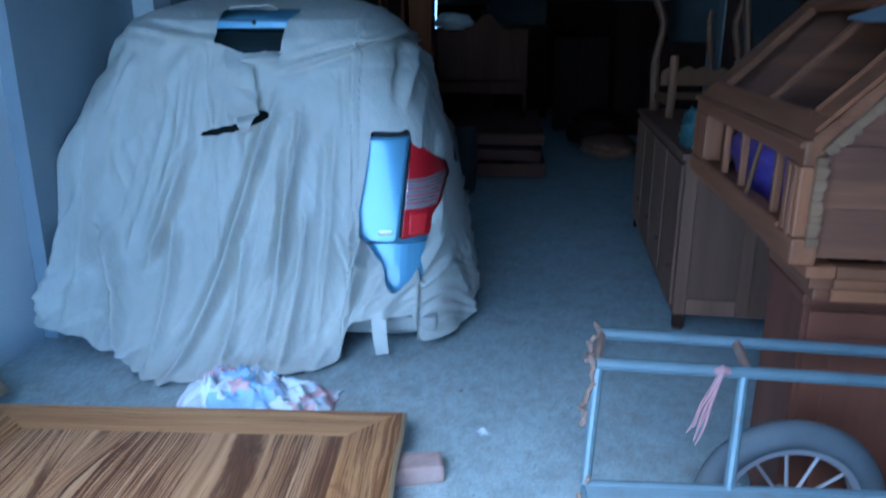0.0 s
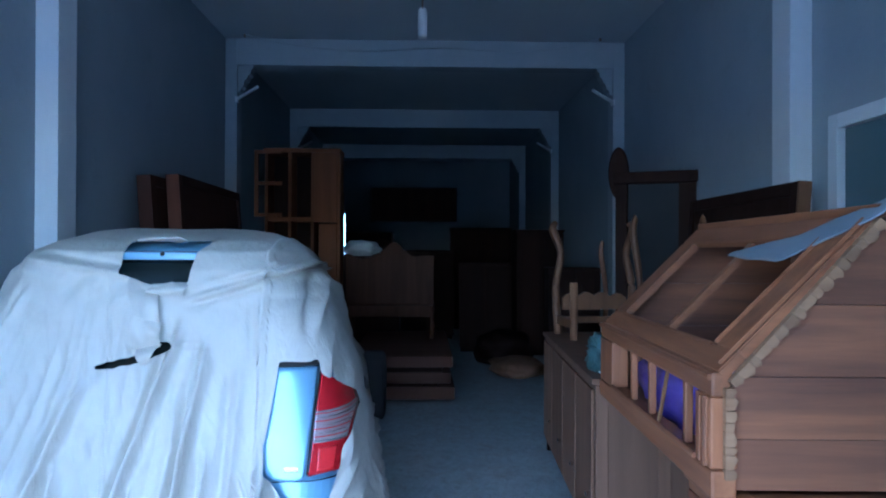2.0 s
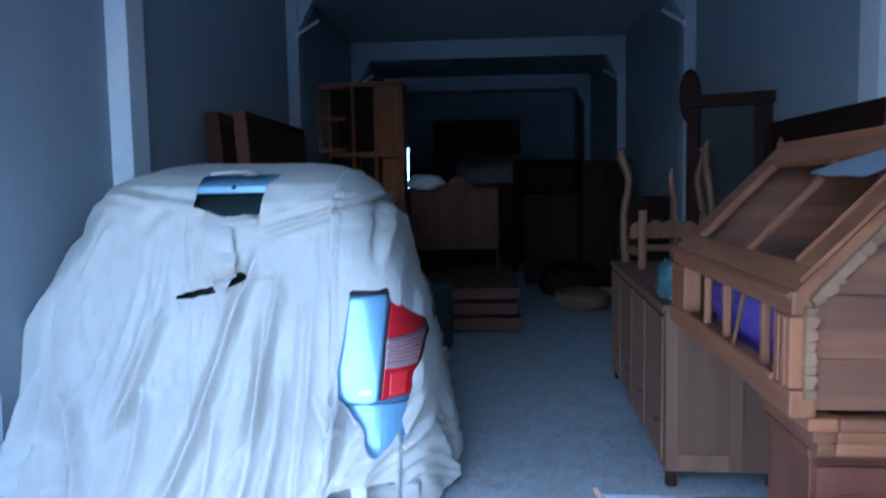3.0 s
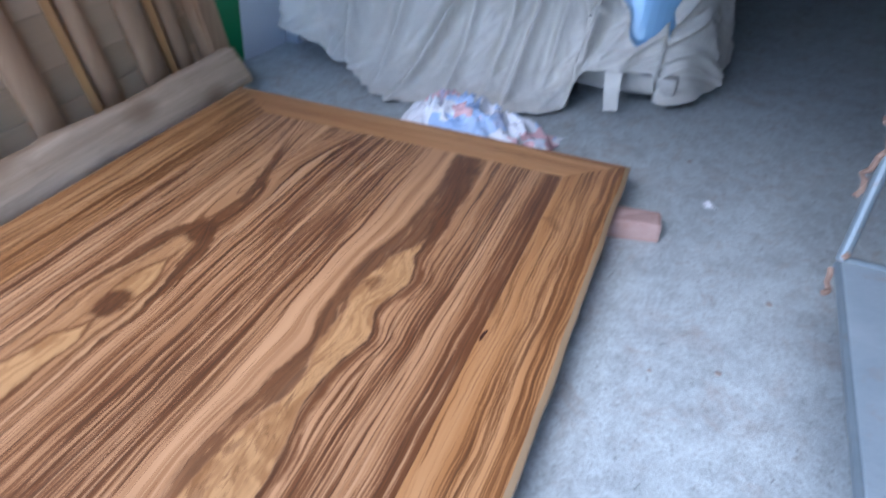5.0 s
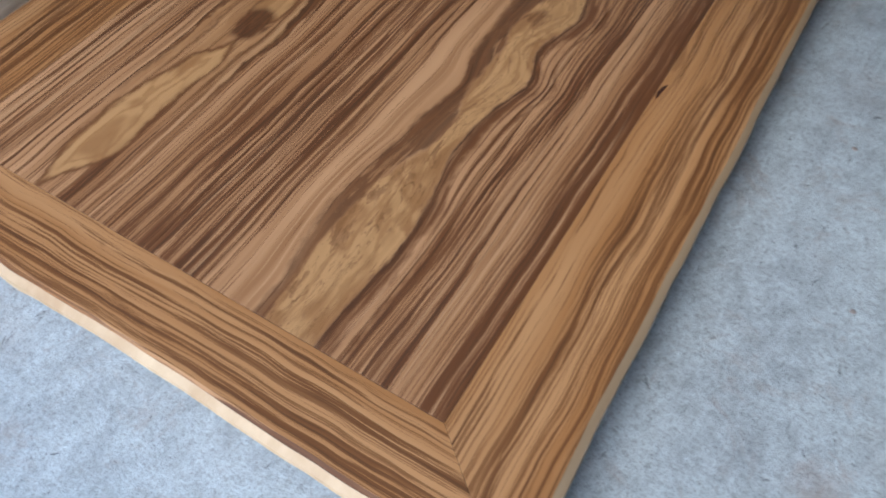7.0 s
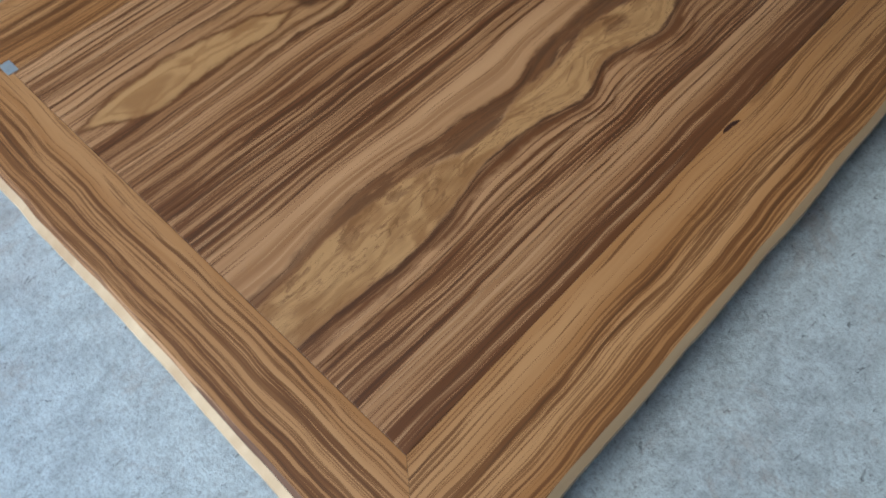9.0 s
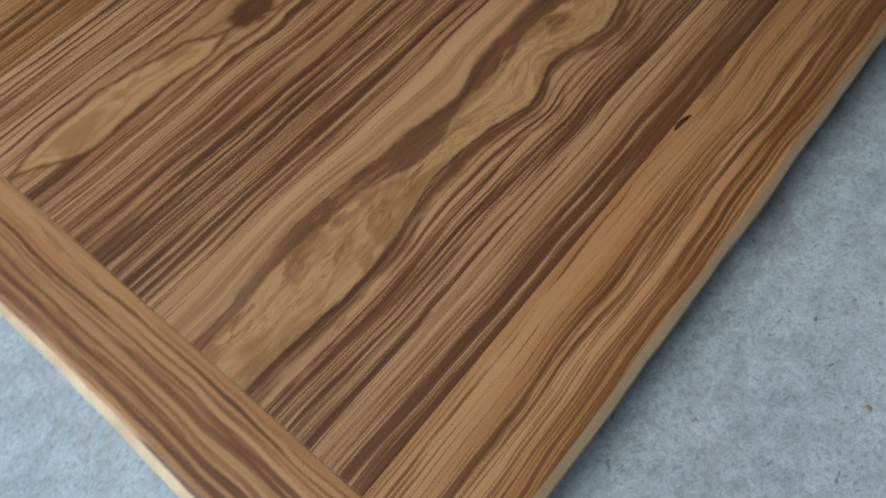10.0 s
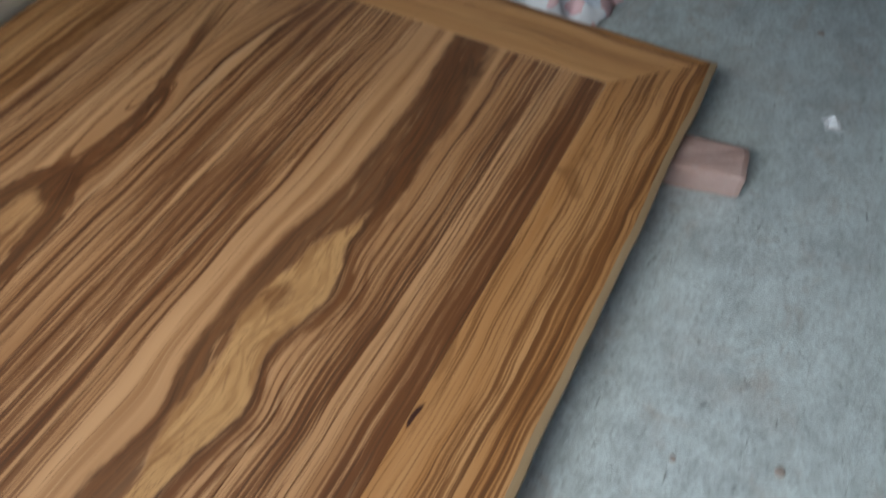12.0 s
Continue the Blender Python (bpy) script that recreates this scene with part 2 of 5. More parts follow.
    base = n.mix(mul(in_loop, 0.90), base, inner)
    eddy = n.math("PINGPONG", n.math("MULTIPLY_ADD", n.math("MINIMUM", sub(xe, loop_l), sub(loop_r, xe)), 55.0, mul(swirl, 5.0)), 1.0)
    base = n.mix(mul(fade(eddy, 0.40, 0.05), in_loop, 0.55), base, (0.33, 0.155, 0.052))
    near_edge = n.math("MINIMUM", n.math("ABSOLUTE", sub(xe, loop_l)), n.math("ABSOLUTE", sub(xe, loop_r)))
    base = n.mix(mul(bell(near_edge, 0.0, 0.0060), fade(y, 0.0, -0.06), 0.85), base, brown)
    outer_edge = n.math("MINIMUM", n.math("ABSOLUTE", sub(xe, ring_l)), n.math("ABSOLUTE", sub(xe, ring_r)))
    width = n.math("MULTIPLY_ADD", fade(y, -0.34, 0.04), 0.018, 0.006)
    band = fade(sub(width, outer_edge), -0.004, 0.004)
    base = n.mix(mul(band, fade(y, 0.16, 0.10), fade(y, -0.72, -0.35), 0.92), base, n.mix(fade(streak, 0.4, 0.6), dark, brown))
    second = n.math("ABSOLUTE", sub(outer_edge, 0.030))
    base = n.mix(mul(bell(second, 0.0, 0.005), in_ring, sub(1.0, in_loop), 0.7), base, brown)
    for bx, by, wx, wy in ((-0.284, -0.28, 0.040, 0.062), (-0.280, 0.075, 0.042, 0.060)):
        blob = mul(bell(n.math("ADD", x, mul(wob, 1.6)), bx, wx), bell(y, by, wy))
        base = n.mix(mul(fade(blob, 0.25, 0.62), 0.94), base, ink)
    eye = mul(bell(n.math("ADD", x, mul(wob, 2.0)), 0.256, 0.020), bell(y, 0.055, 0.040))
    base = n.mix(mul(fade(eye, 0.25, 0.80), n.math("MULTIPLY_ADD", fade(streak, 0.40, 0.58), 0.6, 0.15)), base, brown)
    tail = mul(fade(n.math("ABSOLUTE", sub(xe, loop_l)), 0.020, 0.010), fade(y, 0.08, 0.14), fade(y, 0.74, 0.55))
    base = n.mix(mul(tail, fade(lines, 0.50, 0.70), 0.9), base, ink)
    fibre = n.noise(vec(px, 480.0, 16.0, 2.0), 1.0, 2.0, 0.5)
    base = n.mix(mul(fibre, 0.20), base, mid)
    r = n.math("MULTIPLY_ADD", fibre, 0.14, 0.33)
    return n.done(base, r, fibre, 0.10, 0.001, spec=0.45)


def frame_wood(name, axis, start, width, stops, seed):
    """Striped frame board; stops: how dense the dark stripes lie, from its inner to its outer edge."""
    n = Nodes(name)
    c = n.t.nodes.new("ShaderNodeTexCoord")
    flat = n.add("ShaderNodeSeparateXYZ", Vector=c.outputs["Object"])
    x, y = (flat.outputs[0], flat.outputs[1]) if axis == "x" else (flat.outputs[1], flat.outputs[0])
    t = n.math("DIVIDE", n.math("SUBTRACT", x, start), width)

    def vec(px, sx, sy, k):
        return n.add("ShaderNodeCombineXYZ", X=n.math("MULTIPLY", px, sx), Y=n.math("MULTIPLY", y, sy), Z=k + seed).outputs[0]

    def fade(v, a, b):
        m = n.add("ShaderNodeMapRange", Value=v)
        m.interpolation_type = "SMOOTHSTEP"
        m.inputs[1].default_value, m.inputs[2].default_value = a, b
        return m.outputs[0]
    light, mid, brown, dark = (0.57, 0.305, 0.125), (0.41, 0.188, 0.062), (0.155, 0.058, 0.017), (0.058, 0.021, 0.008)
    slow = n.noise(vec(x, 3.0, 1.9, 4.0), 1.0, 2.0, 0.5, 0.2)
    ripple = n.noise(vec(x, 9.0, 5.0, 13.0), 1.0, 2.0, 0.5, 0.3)
    px = n.math("ADD", n.math("ADD", x, n.math("MULTIPLY", slow, 0.035)), n.math("MULTIPLY", ripple, 0.016))
    zone = n.ramp(t, [(p, (v, v, v)) for p, v in stops])
    coarse = n.noise(vec(px, 72.0, 0.9, 0.0), 1.0, 4.0, 0.72, 0.2)
    fine = n.noise(vec(px, 210.0, 1.5, 3.0), 1.0, 3.0, 0.65, 0.1)
    body = n.noise(vec(px, 22.0, 0.7, 6.0), 1.0, 3.0, 0.6, 0.1)
    base = n.mix(n.ramp(body, [(0.36, (0, 0, 0)), (0.62, (1, 1, 1))]), light, mid)
    level = n.math("SUBTRACT", coarse, n.math("MULTIPLY_ADD", zone, -0.22, 0.640))
    base = n.mix(n.math("MULTIPLY", fade(level, -0.016, 0.010), 0.88), base, brown)
    base = n.mix(n.math("MULTIPLY", fade(level, 0.025, 0.08), 0.7), base, dark)
    flevel = n.math("SUBTRACT", fine, n.math("MULTIPLY_ADD", zone, -0.20, 0.620))
    base = n.mix(n.math("MULTIPLY", fade(flevel, -0.008, 0.014), 0.8), base, brown)
    wisp = n.noise(vec(px, 12.0, 6.0, 9.0), 1.0, 4.0, 0.6, 0.6)
    base = n.mix(n.math("MULTIPLY", fade(wisp, 0.62, 0.70), 0.5), base, brown)
    fibre = n.noise(vec(px, 480.0, 16.0, 2.0), 1.0, 2.0, 0.5)
    base = n.mix(n.math("MULTIPLY", fibre, 0.22), base, mid)
    return n.done(base, n.math("MULTIPLY_ADD", fibre, 0.14, 0.36), fibre, 0.10, 0.001, spec=0.4)


def concrete_floor():
    n = Nodes("concrete_floor")
    v = n.coords()
    big = n.noise(v, 0.9, 5.0, 0.6)
    mid = n.noise(v, 5.0, 6.0, 0.65, 0.3)
    fine = n.noise(v, 85.0, 5.0, 0.75)
    grit = n.noise(v, 260.0, 2.0, 0.6)
    col = n.ramp(mid, [(0.3, (0.400, 0.450, 0.450)), (0.5, (0.50, 0.565, 0.562)), (0.70, (0.62, 0.695, 0.69))])
    col = n.mix(n.math("MULTIPLY", big, 0.30), col, (0.40, 0.41, 0.415))
    # trowelled skin: pale scuffs in short sweeps
    sweep = n.noise(n.coords((1.0, 0.60, 1.0), (0.4, 0.2, 0.0), (0, 0, 0.6)), 24.0, 9.0, 0.80, 0.5)
    col = n.mix(n.math("MULTIPLY", n.ramp(sweep, [(0.46, (0, 0, 0)), (0.60, (1, 1, 1))]), 0.50), col, (0.70, 0.785, 0.785))
    col = n.mix(n.math("MULTIPLY", n.ramp(sweep, [(0.34, (1, 1, 1)), (0.46, (0, 0, 0))]), 0.40), col, (0.27, 0.285, 0.285))
    col = n.mix(n.math("MULTIPLY", n.ramp(fine, [(0.38, (1, 1, 1)), (0.48, (0, 0, 0))]), 0.50), col, (0.24, 0.245, 0.245))
    col = n.mix(n.math("MULTIPLY", n.ramp(fine, [(0.55, (0, 0, 0)), (0.68, (1, 1, 1))]), 0.35), col, (0.74, 0.80, 0.80))
    col = n.mix(n.math("MULTIPLY", n.ramp(grit, [(0.36, (1, 1, 1)), (0.50, (0, 0, 0))]), 0.35), col, (0.22, 0.225, 0.225))
    # ground-in brown dirt and rusty blotches
    soil = n.ramp(n.noise(v, 6.5, 8.0, 0.78, 0.7), [(0.53, (0, 0, 0)), (0.66, (1, 1, 1))])
    col = n.mix(n.math("MULTIPLY", soil, 0.55), col, (0.36, 0.295, 0.25))
    rust = n.ramp(n.noise(v, 2.6, 6.0, 0.7), [(0.56, (0, 0, 0)), (0.72, (1, 1, 1))])
    col = n.mix(n.math("MULTIPLY", rust, 0.32), col, (0.33, 0.25, 0.205))
    # pits and black specks, some drawn out into short strokes
    pits = n.ramp(n.noise(v, 30.0, 5.0, 0.65, 0.9), [(0.285, (1, 1, 1)), (0.335, (0, 0, 0))])
    col = n.mix(n.math("MULTIPLY", pits, 0.75), col, (0.10, 0.10, 0.10))
    strokes = n.ramp(n.noise(n.coords((1.0, 0.35, 1.0), (3.0, 1.0, 0.0), (0, 0, -0.7)), 62.0, 3.0, 0.6, 0.6), [(0.66, (0, 0, 0)), (0.71, (1, 1, 1))])
    col = n.mix(n.math("MULTIPLY", strokes, 0.5), col, (0.12, 0.115, 0.11))
    specks = n.ramp(n.noise(v, 120.0, 3.0, 0.65), [(0.64, (0, 0, 0)), (0.70, (1, 1, 1))])
    col = n.mix(n.math("MULTIPLY", specks, 0.6), col, (0.20, 0.18, 0.165))
    h = n.math("ADD", n.math("SUBTRACT", n.math("ADD", fine, mid), n.math("ADD", pits, strokes)), n.math("ADD", n.math("MULTIPLY", sweep, 1.2), n.math("MULTIPLY", grit, 0.4)))
    return n.done(col, n.math("MULTIPLY_ADD", mid, 0.3, 0.36), h, 0.5, 0.005, spec=0.45)


def cover_fabric():
    n = Nodes("cover_fabric")
    v = n.coords()
    big = n.noise(v, 1.6, 5.0, 0.6)
    weave = n.noise(v, 320.0, 2.0, 0.5)
    col = n.ramp(big, [(0.3, (0.60, 0.585, 0.525)), (0.7, (0.73, 0.71, 0.64))])
    stain = n.ramp(n.noise(v, 3.7, 6.0, 0.7), [(0.55, (0, 0, 0)), (0.75, (1, 1, 1))])
    col = n.mix(n.math("MULTIPLY", stain, 0.3), col, (0.46, 0.43, 0.38))
    crease = n.noise(n.coords((1.0, 1.0, 0.35)), 9.0, 5.0, 0.55, 0.9)
    crinkle = n.math("ABSOLUTE", n.math("SUBTRACT", n.noise(n.coords((1.0, 1.0, 0.45), (2, 0, 1)), 10.0, 3.0, 0.5, 0.7), 0.5))
    return n.done(col, 0.42, n.math("ADD", n.math("MULTIPLY_ADD", weave, 0.03, crease), n.math("MULTIPLY", crinkle, -0.6)), 0.7, 0.014, spec=0.5)


def printed_cloth():
    n = Nodes("printed_cloth")
    v = n.coords()
    wob = n.add("ShaderNodeTexNoise", Vector=v, Scale=7.0)
    vo = n.add("ShaderNodeTexVoronoi", Vector=n.mix(0.25, v, wob.outputs["Color"]), Scale=9.0)
    cell = n.add("ShaderNodeSeparateColor", Color=vo.outputs["Color"]).outputs[0]
    col = n.ramp(cell, [(0.0, (0.82, 0.84, 0.87)), (0.52, (0.82, 0.84, 0.87)), (0.60, (0.30, 0.50, 0.82)), (0.82, (0.40, 0.58, 0.85)), (0.91, (0.72, 0.42, 0.44))])
    col = n.mix(n.math("MULTIPLY", n.noise(v, 8.0), 0.4), col, (0.8, 0.8, 0.82))
    return n.done(col, 0.8, n.noise(v, 60.0), 0.2)


FLOOR = concrete_floor()
PLASTER = mottled("pale_blue_plaster", (0.31, 0.355, 0.40), (0.38, 0.425, 0.465), 1.3, 0.75, 40.0, 0.1, dirt=(0.30, 0.335, 0.37))
TRIM = mottled("white_painted_trim", (0.66, 0.70, 0.74), (0.76, 0.79, 0.82), 2.0, 0.6, 50.0, 0.08)
# white trim paint with the far hall's weaker light put into its colour
DIM_PAINT = mottled("dimmed_trim_paint", (0.40, 0.44, 0.48), (0.48, 0.52, 0.55), 2.0, 0.7, 50.0, 0.08)
CEILING = mottled("ceiling_paint", (0.50, 0.54, 0.58), (0.58, 0.61, 0.64), 1.1, 0.8)
GREEN = mottled("green_paint", (0.005, 0.19, 0.050), (0.008, 0.25, 0.070), 4.0, 0.45)
COVER = cover_fabric()
CLOTH = printed_cloth()
BLUE_PAINT = mottled("light_blue_car_paint", (0.30, 0.53, 0.77), (0.34, 0.57, 0.80), 3.0, 0.36, 80.0, 0.02, 0.25)
BLUE_PAINT.node_tree.nodes["Principled BSDF"].inputs["Coat Weight"].default_value = 1.0
DARK_GLASS = Nodes("tinted_glass").done((0.015, 0.022, 0.022), 0.08)
RED_LENS = Nodes("red_lens").done((0.60, 0.016, 0.028), 0.2, coat=0.6)
BRIGHT_LENS = Nodes("bright_red_lens").done((0.85, 0.03, 0.04), 0.25, coat=0.4)
# slate colour standing in for the dark interior mirrored on the spoiler top
DARK_REFLECTION = mottled("dark_reflection_slate", (0.10, 0.13, 0.20), (0.14, 0.17, 0.24), 6.0, 0.5)
CLEAR_LENS = Nodes("clear_lens").done((0.75, 0.62, 0.64), 0.12, metal=0.5, coat=0.6)
CHROME = Nodes("chrome").done((0.75, 0.75, 0.76), 0.2, metal=1.0)
BLACK_RUBBER = mottled("rubber", (0.03, 0.03, 0.032), (0.05, 0.05, 0.052), 6.0, 0.8)
DUSTY_RUBBER = mottled("dusty_rubber", (0.085, 0.09, 0.10), (0.15, 0.16, 0.17), 7.0, 0.85)
BUMPER = mottled("scuffed_bumper", (0.40, 0.39, 0.36), (0.56, 0.55, 0.50), 9.0, 0.5, dirt=(0.22, 0.20, 0.17))
STEEL = mottled("grey_blue_steel_paint", (0.15, 0.195, 0.22), (0.23, 0.28, 0.31), 8.0, 0.5, 90.0, 0.15, 0.3, dirt=(0.20, 0.13, 0.09))
SHEET = mottled("galvanised_sheet", (0.27, 0.345, 0.39), (0.45, 0.52, 0.56), 5.0, 0.5, 60.0, 0.5, 0.3, dirt=(0.34, 0.29, 0.26))
RIM = mottled("dull_rim_metal", (0.45, 0.42, 0.44), (0.56, 0.52, 0.53), 9.0, 0.4, metal=0.6)
BRICK = mottled("dusty_brick", (0.36, 0.215, 0.18), (0.50, 0.37, 0.33), 11.0, 0.85, 90.0, 0.4, dirt=(0.40, 0.33, 0.30))
PINK = mottled("pink_string", (0.36, 0.19, 0.19), (0.46, 0.27, 0.27), 20.0, 0.8)
RUST = mottled("rusty_wire", (0.18, 0.11, 0.08), (0.30, 0.21, 0.16), 20.0, 0.8)
PAPER = mottled("paper", (0.75, 0.78, 0.80), (0.82, 0.84, 0.85), 10.0, 0.8)
PURPLE = mottled("purple_plastic_bag", (0.075, 0.045, 0.27), (0.13, 0.08, 0.38), 12.0, 0.35)
TEAL = mottled("teal_plastic", (0.02, 0.06, 0.065), (0.14, 0.22, 0.22), 16.0, 0.4, dirt=(0.03, 0.035, 0.04))
GREY_SHEET = mottled("grey_plastic_sheet", (0.17, 0.20, 0.23), (0.23, 0.26, 0.29), 3.0, 0.4)
COOP_WOOD_Y = plain_wood("reddish_wood_along", (0.370, 0.150, 0.058), (0.122, 0.044, 0.017), "y", 12.0)
COOP_WOOD_X = plain_wood("reddish_wood_across", (0.370, 0.150, 0.058), (0.122, 0.044, 0.017), "x", 12.0)
COOP_WOOD_Z = plain_wood("reddish_wood_upright", (0.360, 0.145, 0.055), (0.118, 0.042, 0.017), "z", 12.0)
END_WOOD = plain_wood("dull_end_plank_wood", (0.290, 0.118, 0.050), (0.082, 0.036, 0.022), "x", 14.0)
BARK_EDGE = plain_wood("rough_sapwood", (0.34, 0.20, 0.10), (0.18, 0.095, 0.045), "x", 16.0, 0.8)
RED_WOOD = plain_wood("red_brown_wood", (0.185, 0.070, 0.038), (0.090, 0.033, 0.019), "z", 8.0, 0.55, 0.25)
GREY_WOOD = plain_wood("grey_brown_wood", (0.27, 0.15, 0.092), (0.16, 0.088, 0.053), "z", 8.0, 0.65, 0.25)
PALE_WOOD = plain_wood("pale_carved_wood", (0.23, 0.112, 0.048), (0.12, 0.056, 0.024), "z", 10.0, 0.55)
BENCH_WOOD = plain_wood("dull_carved_wood", (0.105, 0.046, 0.023), (0.055, 0.024, 0.013), "z", 10.0, 0.6, 0.2)
ORANGE_WOOD = plain_wood("orange_wood", (0.27, 0.105, 0.038), (0.16, 0.058, 0.020), "z", 8.0, 0.6, 0.2)
MAROON_WOOD = plain_wood("dark_maroon_wood", (0.075, 0.030, 0.019), (0.040, 0.016, 0.011), "z", 8.0, 0.6, 0.2)
# dark wood, near black with the deep hall's gloom put into its colour
DARK_GLOOM_WOOD = plain_wood("dark_wood_with_gloom", (0.034, 0.017, 0.012), (0.018, 0.009, 0.007), "z", 8.0, 0.7, 0.12)
PLANK_WOOD = plain_wood("stacked_plank_wood", (0.17, 0.088, 0.060), (0.10, 0.050, 0.034), "x", 8.0, 0.7, 0.2)
PANEL_WOOD = plain_wood("pale_slat_wood", (0.82, 0.62, 0.38), (0.60, 0.43, 0.24), "y", 7.0, 0.85)
UPRIGHT_WOOD = plain_wood("brown_upright_wood", (0.66, 0.45, 0.255), (0.37, 0.215, 0.110), "z", 9.0, 0.8)
STRIP_WOOD = plain_wood("orange_strip_wood", (0.52, 0.29, 0.10), (0.36, 0.18, 0.06), "z", 7.0, 0.7)
LOG_WOOD = plain_wood("weathered_timber", (0.84, 0.65, 0.44), (0.36, 0.235, 0.135), "y", 13.0, 0.9, 0.2, True)
SAPWOOD = plain_wood("pale_sapwood_edge", (0.60, 0.45, 0.27), (0.40, 0.25, 0.12), "y", 14.0, 0.5)
# mirror made dark and dull, standing in for its reflection of the hall
DARKENED_MIRROR = mottled("darkened_mirror", (0.02, 0.025, 0.03), (0.03, 0.035, 0.04), 4.0, 0.6, spec=0.2)
LAMP_WHITE = mottled("white_lamp_plastic", (0.75, 0.76, 0.78), (0.8, 0.81, 0.82), 9.0, 0.4)
gap = Nodes("daylight_gap")
gap.b.inputs["Emission Color"].default_value = (0.55, 0.8, 1.0, 1.0)
gap.b.inputs["Emission Strength"].default_value = 1.2
DAYLIGHT = gap.done((0.6, 0.75, 0.85), 0.5)


# ---- mesh helpers ----
def link(name, bm, mat, parent=None, label="", smooth=False):
    me = bpy.data.meshes.new(name)
    bm.normal_update()
    bm.to_mesh(me)
    bm.free()
    for m in (mat if isinstance(mat, (list, tuple)) else [mat]):
        me.materials.append(m)
    if smooth:
        me.polygons.foreach_set("use_smooth", [True] * len(me.polygons))
    ob = new(name, me)
    if parent:
        ob.parent = parent
    if label:
        ob["label"] = label
    return ob


def part(name, bm, mat, parent, label="", smooth=False):
    return link(name, bm, mat, parent, label, smooth)


def thing(name, m, label, category, group="", kind=""):
    ob = new(name)
    ob.matrix_basis = m
    return tagged(ob, label, category, group, kind)


def cuboid(x0, x1, y0, y1, z0, z1, bevel=0.0, bm=None):
    one = bmesh.new()
    bmesh.ops.create_cube(one, size=1.0)
    bmesh.ops.scale(one, vec=(x1 - x0, y1 - y0, z1 - z0), verts=one.verts)
    bmesh.ops.translate(one, vec=((x0 + x1) / 2, (y0 + y1) / 2, (z0 + z1) / 2), verts=one.verts)
    if bevel:
        bmesh.ops.bevel(one, geom=one.edges[:], offset=bevel, segments=2, affect="EDGES", profile=0.6)
    if bm is None:
        return one
    me = bpy.data.meshes.new("piece")
    one.to_mesh(me)
    one.free()
    bm.from_mesh(me)
    bpy.data.meshes.remove(me)
    return bm


def roughen(bm, amount, scale, seed=0.0, cuts=0):
    if cuts:
        bmesh.ops.subdivide_edges(bm, edges=bm.edges[:], cuts=cuts, use_grid_fill=True)
    for v in bm.verts:
        v.co += amount * noise.noise_vector(v.co * scale + Vector((seed, seed * 0.7, 0)))
    return bm


def prism(outline, y0, y1, bevel=0.0):
    """An outline in x and z, drawn out along y."""
    bm = bmesh.new()
    a = [bm.verts.new((x, y0, z)) for x, z in outline]
    b = [bm.verts.new((x, y1, z)) for x, z in outline]
    n = len(a)
    bm.faces.new(a)
    bm.faces.new(b[::-1])
    for i in range(n):
        bm.faces.new((a[i], b[i], b[(i + 1) % n], a[(i + 1) % n]))
    bmesh.ops.recalc_face_normals(bm, faces=bm.faces)
    if bevel:
        bmesh.ops.bevel(bm, geom=bm.edges[:], offset=bevel, segments=2, affect="EDGES")
    return bm


def tube(points, radius, sides=10, bm=None, taper=None):
    """A round bar along points."""
    bm = bm or bmesh.new()
    pts = [Vector(p) for p in points]
    rings = []
    for i, p in enumerate(pts):
        d = (pts[min(i + 1, len(pts) - 1)] - pts[max(i - 1, 0)]).normalized()
        u = d.cross(Vector((0, 0, 1)))
        u = u.normalized() if u.length > 0.05 else d.cross(Vector((0, 1, 0))).normalized()
        w = d.cross(u)
        r = float(radius * (taper[i] if taper else 1.0))
        rings.append([bm.verts.new(p + r * (math.cos(a) * u + math.sin(a) * w)) for a in (2 * math.pi * k / sides for k in range(sides))])
    for a, b in zip(rings, rings[1:]):
        for k in range(sides):
            bm.faces.new((a[k], a[(k + 1) % sides], b[(k + 1) % sides], b[k]))
    bm.faces.new(rings[0])
    bm.faces.new(rings[-1][::-1])
    bmesh.ops.recalc_face_normals(bm, faces=bm.faces)
    return bm


def lathe(profile, sides=32, axis="z"):
    """Turns (radius, height) round an axis."""
    bm = bmesh.new()
    rings = []
    for r, h in profile:
        ring = []
        for k in range(sides):
            a = 2 * math.pi * k / sides
            c, s_ = r * math.cos(a), r * math.sin(a)
            ring.append(bm.verts.new({"z": (c, s_, h), "y": (c, h, s_), "x": (h, c, s_)}[axis]))
        rings.append(ring)
    for a, b in zip(rings, rings[1:]):
        for k in range(sides):
            bm.faces.new((a[k], a[(k + 1) % sides], b[(k + 1) % sides], b[k]))
    bmesh.ops.remove_doubles(bm, verts=bm.verts, dist=1e-5)
    bmesh.ops.recalc_face_normals(bm, faces=bm.faces)
    return bm


def structure(name, bm, mat, label, category):
    return tagged(link(name, bm, mat), label, category, kind="structure")


# ---- the hall ----
WEST, EAST, PIER_W, PIER_E = -1.80, 2.66, -1.67, 2.53
CEIL, BACK, FRONT = 3.88, 19.5, 0.5
fb = bmesh.new()
bmesh.ops.create_grid(fb, x_segments=2, y_segments=2, size=600.0)
structure("floor", fb, FLOOR, "worn grey concrete floor with stains and pits", "floor")
structure("wall_west", cuboid(WEST - 0.22, WEST, 3.60, BACK, 0, CEIL), PLASTER, "pale blue-grey plastered wall", "wall")
structure("wall_north", cuboid(WEST - 0.22, EAST + 0.22, BACK, BACK + 0.2, 0, CEIL), PLASTER, "pale blue-grey plastered end wall", "wall")
